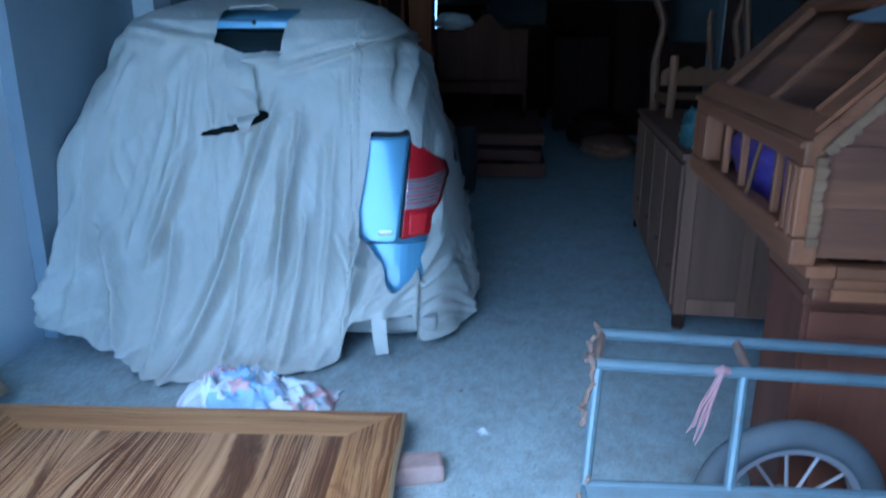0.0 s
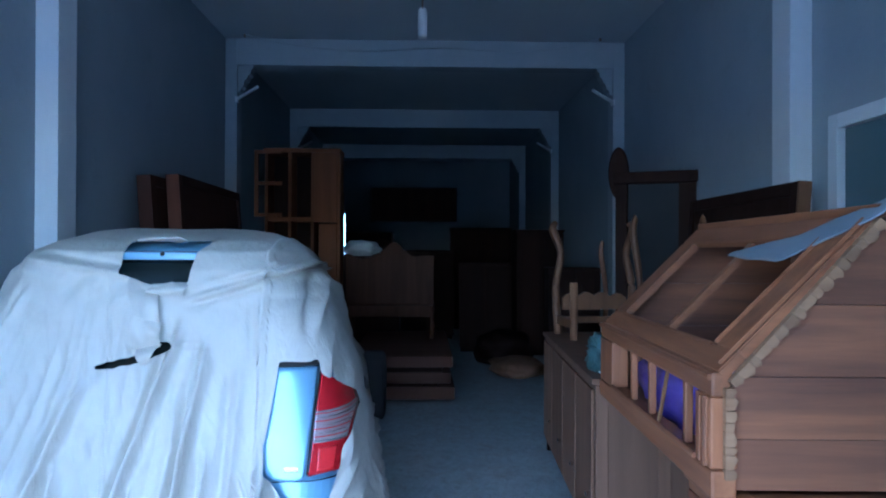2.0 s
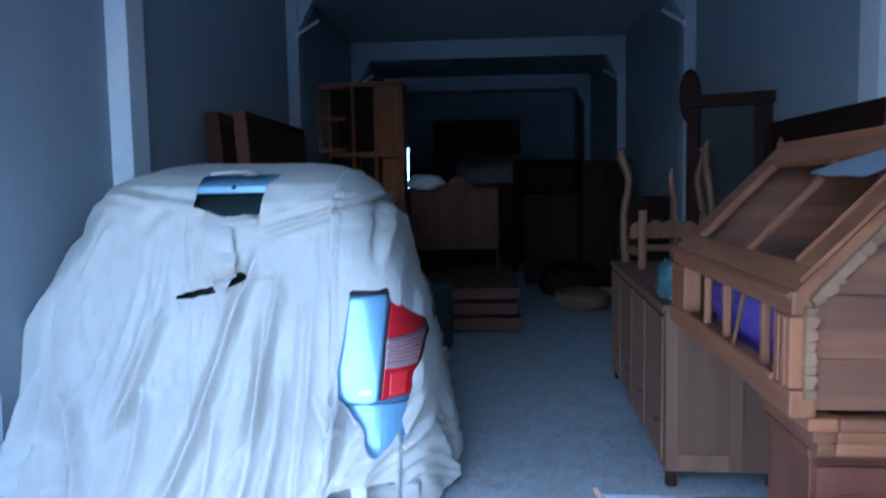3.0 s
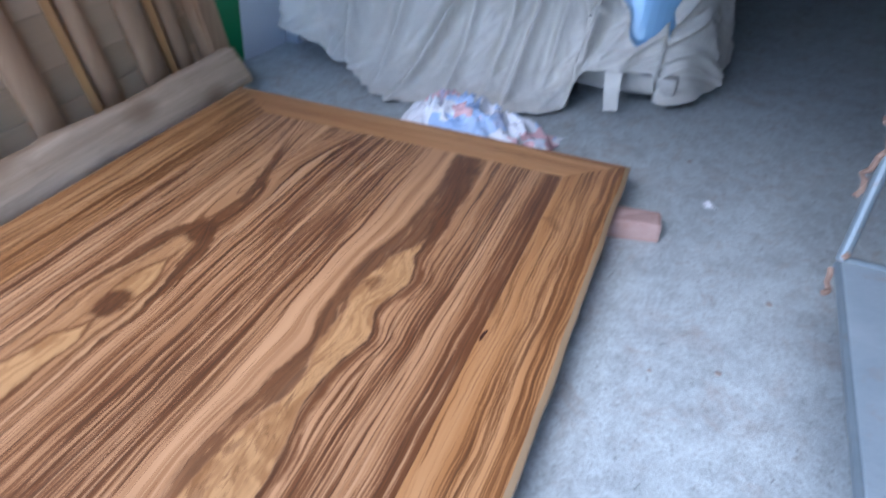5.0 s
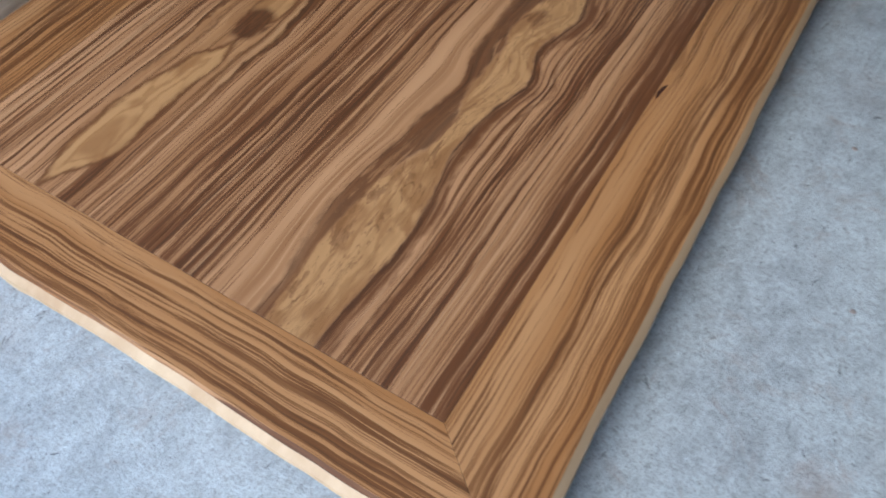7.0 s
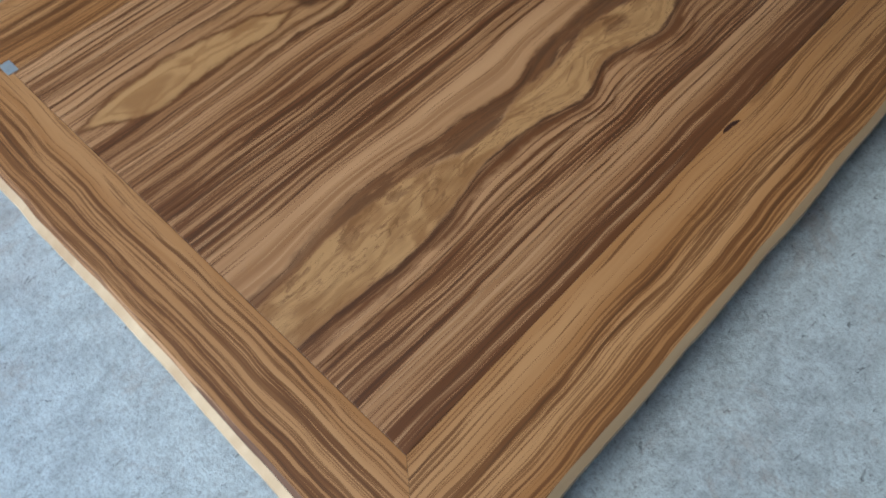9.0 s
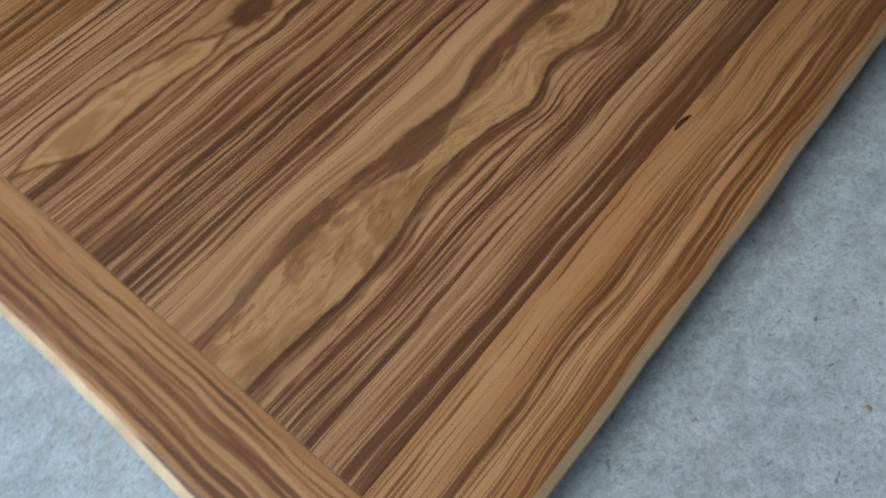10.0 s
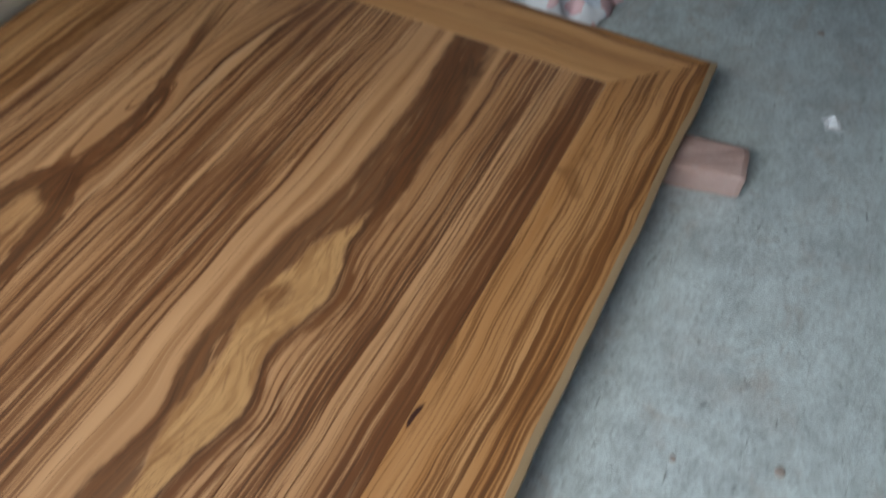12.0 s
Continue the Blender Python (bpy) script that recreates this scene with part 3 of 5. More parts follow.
# east wall with a doorway
DOOR_A, DOOR_B, DOOR_H = 3.45, 4.44, 2.24
structure("wall_east", cuboid(EAST, EAST + 0.22, DOOR_B, BACK, 0, CEIL), PLASTER, "pale blue-grey plastered wall", "wall")
# stands out of view; its near end is set by the light it blocks
structure("wall_east_front", cuboid(EAST, EAST + 0.22, 0.2, DOOR_A, 0, CEIL), PLASTER, "pale blue-grey plastered wall beside a doorway", "wall")
structure("wall_east_head", cuboid(EAST, EAST + 0.22, DOOR_A, DOOR_B, DOOR_H, CEIL), PLASTER, "plastered wall above a doorway", "wall")
casing = structure("door_1", cuboid(EAST - 0.02, EAST + 0.2, DOOR_B - 0.03, DOOR_B + 0.06, 0, DOOR_H + 0.03, 0.004), TRIM, "white painted door frame", "door frame")
part("head", cuboid(EAST - 0.02, EAST + 0.2, DOOR_A, DOOR_B - 0.031, DOOR_H - 0.05, DOOR_H + 0.03, 0.004), TRIM, casing)
part("door_leaf", cuboid(EAST + 0.025, EAST + 0.065, DOOR_A, DOOR_B - 0.032, 0.01, DOOR_H - 0.051, 0.003), mottled("blue_door_paint", (0.10, 0.155, 0.18), (0.13, 0.185, 0.21), 3.0, 0.5), casing, "closed grey-blue door leaf")
# reaches forward out of view to shade the board and near floor
structure("ceiling", cuboid(WEST - 0.62, EAST + 0.22, FRONT, BACK + 0.2, CEIL, CEIL + 0.15), CEILING, "plain painted concrete ceiling", "ceiling")

# unseen wall added to keep light off the right-hand floor and case
structure("shade_wall_south_east", cuboid(0.74, EAST + 0.22, 0.0, 0.198, 0, CEIL + 0.15), PLASTER, "unseen plastered wall added to block light from the right", "wall")
# unseen lintel added over the opening to cut light into the hall
structure("shade_lintel", cuboid(-2.42, EAST + 0.22, 0.38, 0.5, 2.58, CEIL + 0.15), PLASTER, "unseen plastered lintel added to limit light into the hall", "wall")


def bracket(side):
    """A stepped and curved plaster bracket under a beam's end."""
    o = [(0, 0), (0.17, 0), (0.17, -0.03), (0.145, -0.045), (0.14, -0.09), (0.115, -0.11), (0.10, -0.15), (0.075, -0.17), (0.06, -0.23), (0.035, -0.25), (0.03, -0.29), (0, -0.30)]
    return [(side * x, z) for x, z in o]


for k, y in enumerate((4.70, 8.67, 12.64, 16.61)):
    for side, x0, x1 in (("west", WEST, PIER_W), ("east", PIER_E, EAST)):
        # pillars past the first take the dimmed paint, in place of weaker light
        structure("pillar_%s_%d" % (side, k + 1), cuboid(x0, x1, y, y + 0.22, 0, CEIL - 0.001, 0.004), DIM_PAINT if k else TRIM, "white painted square wall pillar", "pillar")
    if k:
        bz = 3.586
        beam = structure("beam_%d" % k, cuboid(PIER_W, PIER_E, y + 0.002, y + 0.218, bz, CEIL - 0.002, 0.004), DIM_PAINT, "white painted ceiling beam with plaster brackets", "beam")
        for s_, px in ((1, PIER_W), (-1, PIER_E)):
            b = part("bracket", prism([(px + x, bz + z) for x, z in bracket(s_)], y + 0.03, y + 0.19), DIM_PAINT, beam)

# front pier of the west wall, with a green band
pier = structure("pier_west", cuboid(-2.15, -1.87, 3.252, 3.60, 0, CEIL, 0.004), TRIM, "white painted front pier", "pillar")
structure("pier_west_band", cuboid(-2.15, -1.868, 3.03, 3.25, 0, CEIL, 0.004), GREEN, "bright green painted band on the pier", "pillar")
structure("wall_west_front", cuboid(-2.42, -2.20, 0.9, 3.03, 0, CEIL), PLASTER, "plastered side wall behind leaning boards", "wall")
# ---- the covered car ----


def mid_x(z):
    return np.interp(z, [0.0, 0.6, 0.9, 1.2, 1.4, 1.65], [-0.79, -0.82, -0.85, -0.88, -0.90, -0.88])


Z_KNOTS = [0.0, 0.3, 0.6, 0.9, 1.2, 1.40, 1.49, 1.55, 1.60, 1.63, 1.65]
REAR_Y = [3.63, 3.69, 3.75, 3.80, 3.84, 3.88, 3.95, 4.08, 4.30, 4.65, 5.2]
HALF_W = [0.995, 0.975, 0.955, 0.925, 0.865, 0.785, 0.715, 0.625, 0.51, 0.37, 0.12]
NOSE_Y = [8.1, 8.1, 8.1, 8.0, 7.1, 6.9, 6.8, 6.6, 6.3, 6.0, 5.8]


def corner(z):
    """How square the hull's corners are at height z."""
    return float(np.interp(z, [0.95, 1.25], [9.0, 5.0]))


def hull_ring(z, inset, count, dense=True):
    """A ring of the car's hull at height z, as rows of x and y, closer together at the rear."""
    yr, w, yn = np.interp(z, Z_KNOTS, REAR_Y) + inset, np.interp(z, Z_KNOTS, HALF_W) - inset, np.interp(z, Z_KNOTS, NOSE_Y) - inset
    a = np.linspace(-math.pi / 2 + math.pi, -math.pi / 2 + 3 * math.pi, 3000)
    e = 2 / corner(z)
    x = mid_x(z) + w * np.sign(np.cos(a)) * np.abs(np.cos(a)) ** e
    y = (yr + yn) / 2 + (yn - yr) / 2 * np.sign(np.sin(a)) * np.abs(np.sin(a)) ** e
    x = x - np.clip((x - mid_x(z)) / w, 0, 1) * np.clip(0.14 * (y - 4.32), 0, 0.55) * np.clip(z / 0.8, 0.65, 1.0)
    step = np.hypot(np.diff(x), np.diff(y)) * (np.where(y[:-1] < yr + 0.9, 4.0, 1.0) if dense else 1.0)
    s = np.concatenate([[0], np.cumsum(step)])
    at = np.linspace(0, s[-1], count, endpoint=False)
    return np.interp(at, s, x), np.interp(at, s, y)


def in_poly(x, z, poly):
    inside = False
    for (x0, z0), (x1, z1) in zip(poly, poly[1:] + poly[:1]):
        if (z0 > z) != (z1 > z) and x < (x1 - x0) * (z - z0) / (z1 - z0) + x0:
            inside = not inside
    return inside


# torn openings, in x and z on the rear
LAMP_HOLE = [(-0.245, 1.010), (-0.150, 1.004), (-0.078, 1.014), (-0.070, 0.952), (-0.030, 0.925), (0.018, 0.890), (0.064, 0.832), (0.082, 0.780), (0.062, 0.715), (0.040, 0.650), (0.006, 0.520), (-0.006, 0.450), (-0.045, 0.370), (-0.125, 0.295), (-0.160, 0.330), (-0.172, 0.405), (-0.225, 0.480), (-0.292, 0.560), (-0.300, 0.640), (-0.275, 0.770), (-0.252, 0.930)]
GLASS_HOLE = [(-1.00, 1.545), (-0.62, 1.545), (-0.66, 1.50), (-0.675, 1.36), (-0.70, 1.345), (-0.75, 1.365), (-0.80, 1.35), (-0.86, 1.34), (-0.94, 1.385), (-0.985, 1.40), (-0.99, 1.48)]
TEAR = [(-1.085, 0.972), (-1.00, 0.998), (-0.90, 1.018), (-0.82, 1.062), (-0.78, 1.085), (-0.715, 1.072), (-0.79, 1.036), (-0.88, 1.000), (-0.99, 0.980)]
# folds of the cover: two ends in x and z, height, half width
FOLDS = [(-0.715, 1.06, -1.045, 0.03, 0.050, 0.020), (-0.575, 1.03, -0.67, 0.35, 0.026, 0.022), (-1.12, 0.88, -1.30, 0.40, 0.040, 0.020), (-1.555, 1.08, -1.545, 0.25, 0.030, 0.024),
         (-1.50, 0.50, -1.36, 0.04, 0.045, 0.020), (-0.625, 0.85, -0.675, 0.06, 0.030, 0.018), (-0.64, 1.27, -0.11, 1.44, 0.022, 0.016), (-0.11, 1.44, -0.10, 1.06, 0.020, 0.022), (-0.966, 1.394, -1.42, 1.46, 0.020, 0.016),
         (-0.62, 1.33, -0.22, 1.45, 0.012, 0.014), (0.05, 1.10, 0.06, 0.50, 0.020, 0.020), (-0.02, 1.38, 0.05, 1.00, 0.018, 0.018), (-1.66, 0.95, -1.72, 0.25, 0.030, 0.024), (-0.42, 0.95, -0.46, 0.10, 0.020, 0.024),
         (-0.27, 0.55, -0.31, 0.10, 0.030, 0.016), (-1.20, 0.55, -1.17, 0.06, 0.034, 0.020), (-0.85, 0.45, -0.83, 0.06, 0.034, 0.018), (-1.40, 1.30, -1.50, 1.05, 0.014, 0.020), (-0.36, 1.25, -0.34, 0.98, 0.010, 0.016), (-1.01, 1.12, -1.01, 1.01, 0.006, 0.008), (-0.565, 1.05, -0.70, 1.05, 0.006, 0.008), (-0.55, 0.55, -0.58, 0.06, 0.03, 0.016), (-1.62, 0.6, -1.63, 0.08, 0.035, 0.018), (-1.02, 1.34, -0.985, 0.40, 0.005, 0.006),
         (0.04, 0.56, -0.16, 0.26, 0.026, 0.013), (0.09, 0.50, -0.10, 0.22, 0.026, 0.014), (0.10, 0.36, -0.12, 0.20, 0.022, 0.013), (-0.31, 0.52, -0.20, 0.30, 0.026, 0.013), (-0.40, 0.50, -0.27, 0.26, 0.024, 0.014)]


def fold_height(xs, z):
    """How far the pinched folds stand out along a ring at height z."""
    d = np.zeros_like(xs)
    for fx, fz, gx, gz, amp, wide in FOLDS:
        lx, lz = gx - fx, gz - fz
        ln2 = lx * lx + lz * lz
        t = ((xs - fx) * lx + (z - fz) * lz) / ln2
        q = ((xs - fx) * lz - (z - fz) * lx) / math.sqrt(ln2) / wide
        run = np.clip((t + 0.12) * 4, 0, 1) * np.clip((1.12 - t) * 4, 0, 1)
        grow = 1.5 + 0.9 * np.clip(t, 0, 1)
        d += amp * run * grow * (np.exp(-np.abs(q) ** 1.3) - 0.8 * np.exp(-(q - 1.7) ** 2 / 1.0) - 0.2 * np.exp(-(q + 2.2) ** 2 / 2.0))
    return d


def car_cover():
    cols, rows = 860, 170
    zs = np.concatenate([np.linspace(1.65, 1.50, 26), np.linspace(1.49, 0.0, rows - 26)])
    verts, faces = [], []
    ids = -np.ones((rows, cols), int)
    holes = np.zeros((rows, cols), bool)
    for r, z in enumerate(zs):
        xs, ys = hull_ring(z, 0.0, cols)
        nx, ny = np.gradient(ys), -np.gradient(xs)
        ln = np.hypot(nx, ny) + 1e-9
        nx, ny = nx / ln, ny / ln
        if (nx * (xs - mid_x(z))).sum() < 0:
            nx, ny = -nx, -ny
        low = max(0.0, 1 - z / 1.45)
        folds = fold_height(xs, z)
        for c in range(cols):
            x, y = xs[c], ys[c]
            s = x * 1.0 - (y - 3.8) * 0.8
            d = 0.0
            if y < 5.6:
                warp = 0.10 * noise.noise(Vector((s * 1.4, z * 1.3, 2.0)))
                slant = 0.28 * (z - 0.7) * (0.5 - x)
                p = s + warp - 0.22 * slant
                f1 = noise.noise(Vector((p * 4.4, z * 0.55, 0.0)))
                f2 = noise.noise(Vector((p * 13.0, z * 1.1, 5.0)))
                f3 = noise.noise(Vector((p * 5.0 + z * 2.6, z * 4.2, 9.0)))
                ridge = (1 - abs(f1) * 2.2)
                patch = min(1.0, max(0.25, 0.45 + 1.7 * noise.noise(Vector((s * 1.9, z * 1.4, 40.0))))) * float(np.interp(x, [-0.45, 0.0], [1.0, 0.4]))
                f4 = noise.noise(Vector((p * 9.0 + z * 5.0, z * 3.0, 14.0)))
                d = (0.001 + 0.058 * low ** 1.3) * (0.4 + 0.6 * patch) * ridge + (0.001 + 0.030 * low ** 1.1) * patch * (1 - 2.6 * abs(f2)) + 0.014 * f3 + 0.010 * (1 - 3.5 * abs(f4)) * (0.1 + low)
                f5 = noise.noise(Vector((p * 15.0 - z * 9.0, z * 6.0, 21.0)))
                d += 0.004 * (1 - 4 * abs(f5)) * (0.15 + low) * (0.5 + noise.noise(Vector((s * 2.3, z * 2.3, 30.0))))
                d += 0.013 * (1 - 4 * abs(f5)) * max(0.0, 1 - z / 0.40) + 0.010 * noise.noise(Vector((s * 16.0, z * 14.0, 60.0))) * max(0.0, 1 - z / 0.30)
                d += folds[c]
                # the fabric lies flat round the torn lamp opening
                calm = float(np.interp(x, [-0.60, -0.36], [0.0, 1.0]) * np.interp(z, [0.32, 0.46, 1.05, 1.25], [0.0, 1.0, 1.0, 0.0]))
                d = d * (1 - 0.65 * calm)
                if calm > 0:
                    d = max(d, -0.03 + 0.026 * calm)
                # creases fanning out below the rear window
                if 1.1 < z < 1.5:
                    fan = (z - 1.5) * 1.0 + 0.18 * abs(x + 0.82)
                    d += 0.010 * math.sin(38 * fan + 9 * f1) * math.exp(-((z - 1.36) / 0.12) ** 2)
            hem = 0.04 + 0.05 * noise.noise(Vector((s * 2.2, 0, 0)))
            hem = max(0.012, hem)
            if y < 4.9 and x > -0.34:
                hem = (0.19 if x < -0.02 else 0.05) + 0.04 * noise.noise(Vector((s * 7.0, 2.0, 0)))
            if x < -1.45:
                hem += 0.05
            zz = hem + (z / 1.65) * (1.65 - hem)
            holes[r, c] = y < 4.7 and (in_poly(x, zz, LAMP_HOLE) or in_poly(x, zz, GLASS_HOLE) or in_poly(x, zz, TEAR))
            flare = 0.44 * math.exp(-((x + 1.02) / 0.40) ** 2) + 0.20 * math.exp(-((x + 0.52) / 0.26) ** 2)
            out = max(0.0, 1 - z / 0.55) ** 1.8
            if y > 4.6:
                flare = 0.0
            if flare > 0.12:
                zz = zz * (1 - 0.8 * out * min(1.0, flare * 2)) + 0.012
            sag = 0.012 * noise.noise(Vector((x * 2.0, y * 1.3, 4.0))) if z > 1.5 else 0.0
            px, py = x + nx[c] * d, y + ny[c] * d - flare * out
            if x < -1.2 and y < 4.3:
                spread = math.exp(-((x + 1.70) / 0.22) ** 2) * max(0.0, 1 - z / 1.35)
                px -= 0.16 * spread
                py -= 0.14 * spread
            px = max(px, -1.855 if py < 3.58 else -1.795)
            verts.append((px, py, max(0.006, zz + sag)))
    for r in range(rows - 1):
        for c in range(cols):
            c2 = (c + 1) % cols
            if holes[r, c] or holes[r + 1, c] or holes[r, c2] or holes[r + 1, c2]:
                continue
            faces.append((r * cols + c, r * cols + c2, (r + 1) * cols + c2, (r + 1) * cols + c))
    faces.append(tuple(range(cols))[::-1])
    me = bpy.data.meshes.new("car_cover")
    me.from_pydata(verts, [], faces)
    bm = bmesh.new()
    bm.from_mesh(me)
    bpy.data.meshes.remove(me)
    bmesh.ops.delete(bm, geom=[v for v in bm.verts if not v.link_faces], context="VERTS")
    bmesh.ops.recalc_face_normals(bm, faces=bm.faces)
    rim = [v for v in bm.verts if v.is_boundary and v.co.y < 4.8]
    for _ in range(5):
        moved = []
        for v in rim:
            near = [e.other_vert(v) for e in v.link_edges if e.is_boundary]
            if len(near) == 2:
                moved.append((v, v.co.lerp((near[0].co + near[1].co) / 2, 0.6)))
        for v, co in moved:
            v.co = co
    ob = link("car_cover", bm, COVER, smooth=True)
    tagged(ob, "torn silver-grey fabric car cover draped over a parked car", "car cover")
    return ob


def rear_y(x, z, inset):
    yr, w, yn = np.interp(z, Z_KNOTS, REAR_Y) + inset, np.interp(z, Z_KNOTS, HALF_W) - inset, np.interp(z, Z_KNOTS, NOSE_Y) - inset
    q = min(0.999, abs(x - mid_x(z)) / w)
    return (yr + yn) / 2 - (yn - yr) / 2 * (1 - q ** corner(z)) ** (1 / corner(z))


def skin_patch(outline, inset, thick, nx=24, nz=24):
    """A panel that follows the car's rear, cut to an outline in x and z."""
    xs = [p[0] for p in outline]
    zs = [p[1] for p in outline]
    bm = bmesh.new()
    grid = {}
    for i in range(nx + 1):
        for j in range(nz + 1):
            # rows run between the outline's sides at each height
            z = min(zs) + (max(zs) - min(zs)) * j / nz
            cut = []
            for (x0, z0), (x1, z1) in zip(outline, outline[1:] + outline[:1]):
                if abs(z1 - z0) > 1e-6 and min(z0, z1) - 1e-6 <= z <= max(z0, z1) + 1e-6:
                    cut.append(x0 + (x1 - x0) * (z - z0) / (z1 - z0))
            a, b = min(cut), max(cut)
            x = a + (b - a) * i / nx
            grid[i, j] = bm.verts.new((x, rear_y(x, z, inset), z))
    for i in range(nx):
        for j in range(nz):
            bm.faces.new((grid[i, j], grid[i + 1, j], grid[i + 1, j + 1], grid[i, j + 1]))
    bmesh.ops.recalc_face_normals(bm, faces=bm.faces)
    if bm.faces[:][0].normal.y > 0:
        bmesh.ops.reverse_faces(bm, faces=bm.faces)
    bmesh.ops.solidify(bm, geom=bm.faces[:], thickness=thick)
    return bm


MIRROR_X = -0.82


def build_car():
    car = thing("car", pose(0, 0, 0), "light blue hatchback car under a torn cover", "car")
    bm = bmesh.new()
    zs = np.concatenate([[1.62], np.linspace(1.60, 0.28, 40)])
    prev = None
    for z in zs:
        xs, ys = hull_ring(z, 0.075, 160, True)
        ring = [bm.verts.new((x, y, z)) for x, y in zip(xs, ys)]
        if prev:
            for k in range(160):
                bm.faces.new((prev[k], prev[(k + 1) % 160], ring[(k + 1) % 160], ring[k]))
        else:
            bm.faces.new(ring)
        prev = ring
    bm.faces.new(prev[::-1])
    bmesh.ops.recalc_face_normals(bm, faces=bm.faces)
    part("body", bm, BLUE_PAINT, car, smooth=True)
    gate = part("tailgate", skin_patch([(-0.46, 0.495), (-0.165, 0.490), (-0.135, 0.496), (-0.122, 0.520), (-0.080, 0.985), (-0.46, 0.985)], 0.014, 0.02), BLUE_PAINT, car, "light blue painted tailgate", True)
    part("badge", cuboid(-0.215, -0.150, rear_y(-0.18, 0.545, 0.014) - 0.006, rear_y(-0.18, 0.545, 0.014) + 0.004, 0.534, 0.556, 0.003), CHROME, gate, "small chrome badge")
    part("window_seal", skin_patch([(-0.46, 0.987), (-0.080, 0.987), (-0.076, 1.03), (-0.46, 1.03)], 0.016, 0.02), BLACK_RUBBER, gate, "black rubber window seal")
    glass = part("rear_window", skin_patch([(-1.30, 0.93), (-0.48, 0.93), (-0.40, 1.10), (-0.36, 1.47), (-1.18, 1.47)], 0.05, 0.012), DARK_GLASS, car, "dark tinted rear window", True)
    sp = bmesh.new()
    cuboid(-1.10, -0.60, 3.955, 4.35, 1.468, 1.504, 0.008, sp)
    spoiler = part("spoiler", sp, BLUE_PAINT, car, "blue roof spoiler")
    # thin slab added to carry the dark reflection as colour
    part("spoiler_top", cuboid(-1.09, -0.61, 3.965, 4.34, 1.505, 1.510, 0.002), DARK_REFLECTION, spoiler, "spoiler top, dark with a painted-in reflection of the hall")
    part("washer_nozzle", lathe([(0.0, 3.946), (0.009, 3.946), (0.012, 3.962)], 12, "y"), BLACK_RUBBER, spoiler).matrix_basis = Matrix.Translation((-0.82, 0, 1.495))
    for sgn in (1, -1):
        mx = lambda pts: [(MIRROR_X + sgn * (x - MIRROR_X), z) for x, z in pts]
        lamp = part("tail_light", skin_patch(mx([(-0.108, 0.512), (0.020, 0.518), (0.060, 0.650), (0.078, 0.772), (0.074, 0.800), (0.024, 0.886), (-0.066, 0.955)]), 0.014, 0.02, 36, 36), RED_LENS, car, "red tail light", True)
        part("clear_band", skin_patch(mx([(-0.092, 0.652), (0.048, 0.652), (0.075, 0.772), (0.074, 0.788), (-0.082, 0.788)]), 0.007, 0.012, 36, 8), CLEAR_LENS, lamp, "clear ribbed reverse light", True)
        part("lower_lens", skin_patch(mx([(-0.072, 0.535), (0.000, 0.535), (0.012, 0.632), (-0.066, 0.632)]), 0.006, 0.010, 12, 8), BRIGHT_LENS, lamp, "bright red lower lens", True)
        for k in range(8):
            z = 0.662 + 0.0165 * k
            x1 = 0.042 + 0.24 * (z - 0.652)
            pts = [(MIRROR_X + sgn * (x - MIRROR_X), rear_y(x, z, 0.004), z) for x in np.linspace(-0.088, x1, 10)]
            part("rib", tube(pts, 0.0022, 6), RED_LENS if k % 2 else CHROME, lamp)
    for sgn in (1, -1):
        pts = [(MIRROR_X + sgn * (x - MIRROR_X), rear_y(x, z, 0.010), z) for x, z in ((-0.115, 0.52), (-0.103, 0.65), (-0.090, 0.80), (-0.073, 0.975))]
        part("rubber_seal", tube(pts, 0.004, 6), BLACK_RUBBER, car)
    bump = skin_patch([(-1.70, 0.20), (0.09, 0.20), (0.10, 0.484), (-1.72, 0.484)], 0.040, 0.03, 60, 10)
    part("bumper", bump, BLUE_PAINT, car, "blue painted upper bumper")
    valance = roughen(skin_patch([(-1.70, 0.06), (0.10, 0.06), (0.10, 0.185), (-1.70, 0.185)], 0.05, 0.04, 60, 6), 0.004, 9.0)
    part("lower_bumper", valance, BUMPER, car, "scuffed pale lower bumper")
    step = roughen(cuboid(-0.42, 0.07, 3.672, 3.78, 0.080, 0.160, 0.022), 0.003, 14.0, cuts=3)
    part("bumper_step", step, BUMPER, car, "scuffed pale bumper step", True)
    for wx in (-1.50, -0.04):
        for wy in (4.55, 7.15):
            w = part("wheel", lathe([(0.19, -0.09), (0.27, -0.10), (0.305, -0.08), (0.31, 0.0), (0.305, 0.08), (0.27, 0.10), (0.19, 0.09), (0.19, -0.09)], 36, "x"), BLACK_RUBBER, car, "black tyre", True)
            w.matrix_basis = Matrix.Translation((wx, wy, 0.31))
            part("rim", lathe([(0.0, -0.06), (0.10, -0.075), (0.188, -0.07), (0.188, 0.07), (0.10, 0.075), (0.0, 0.06)], 24, "x"), CHROME, w)
    return car


build_car()
cover = car_cover()


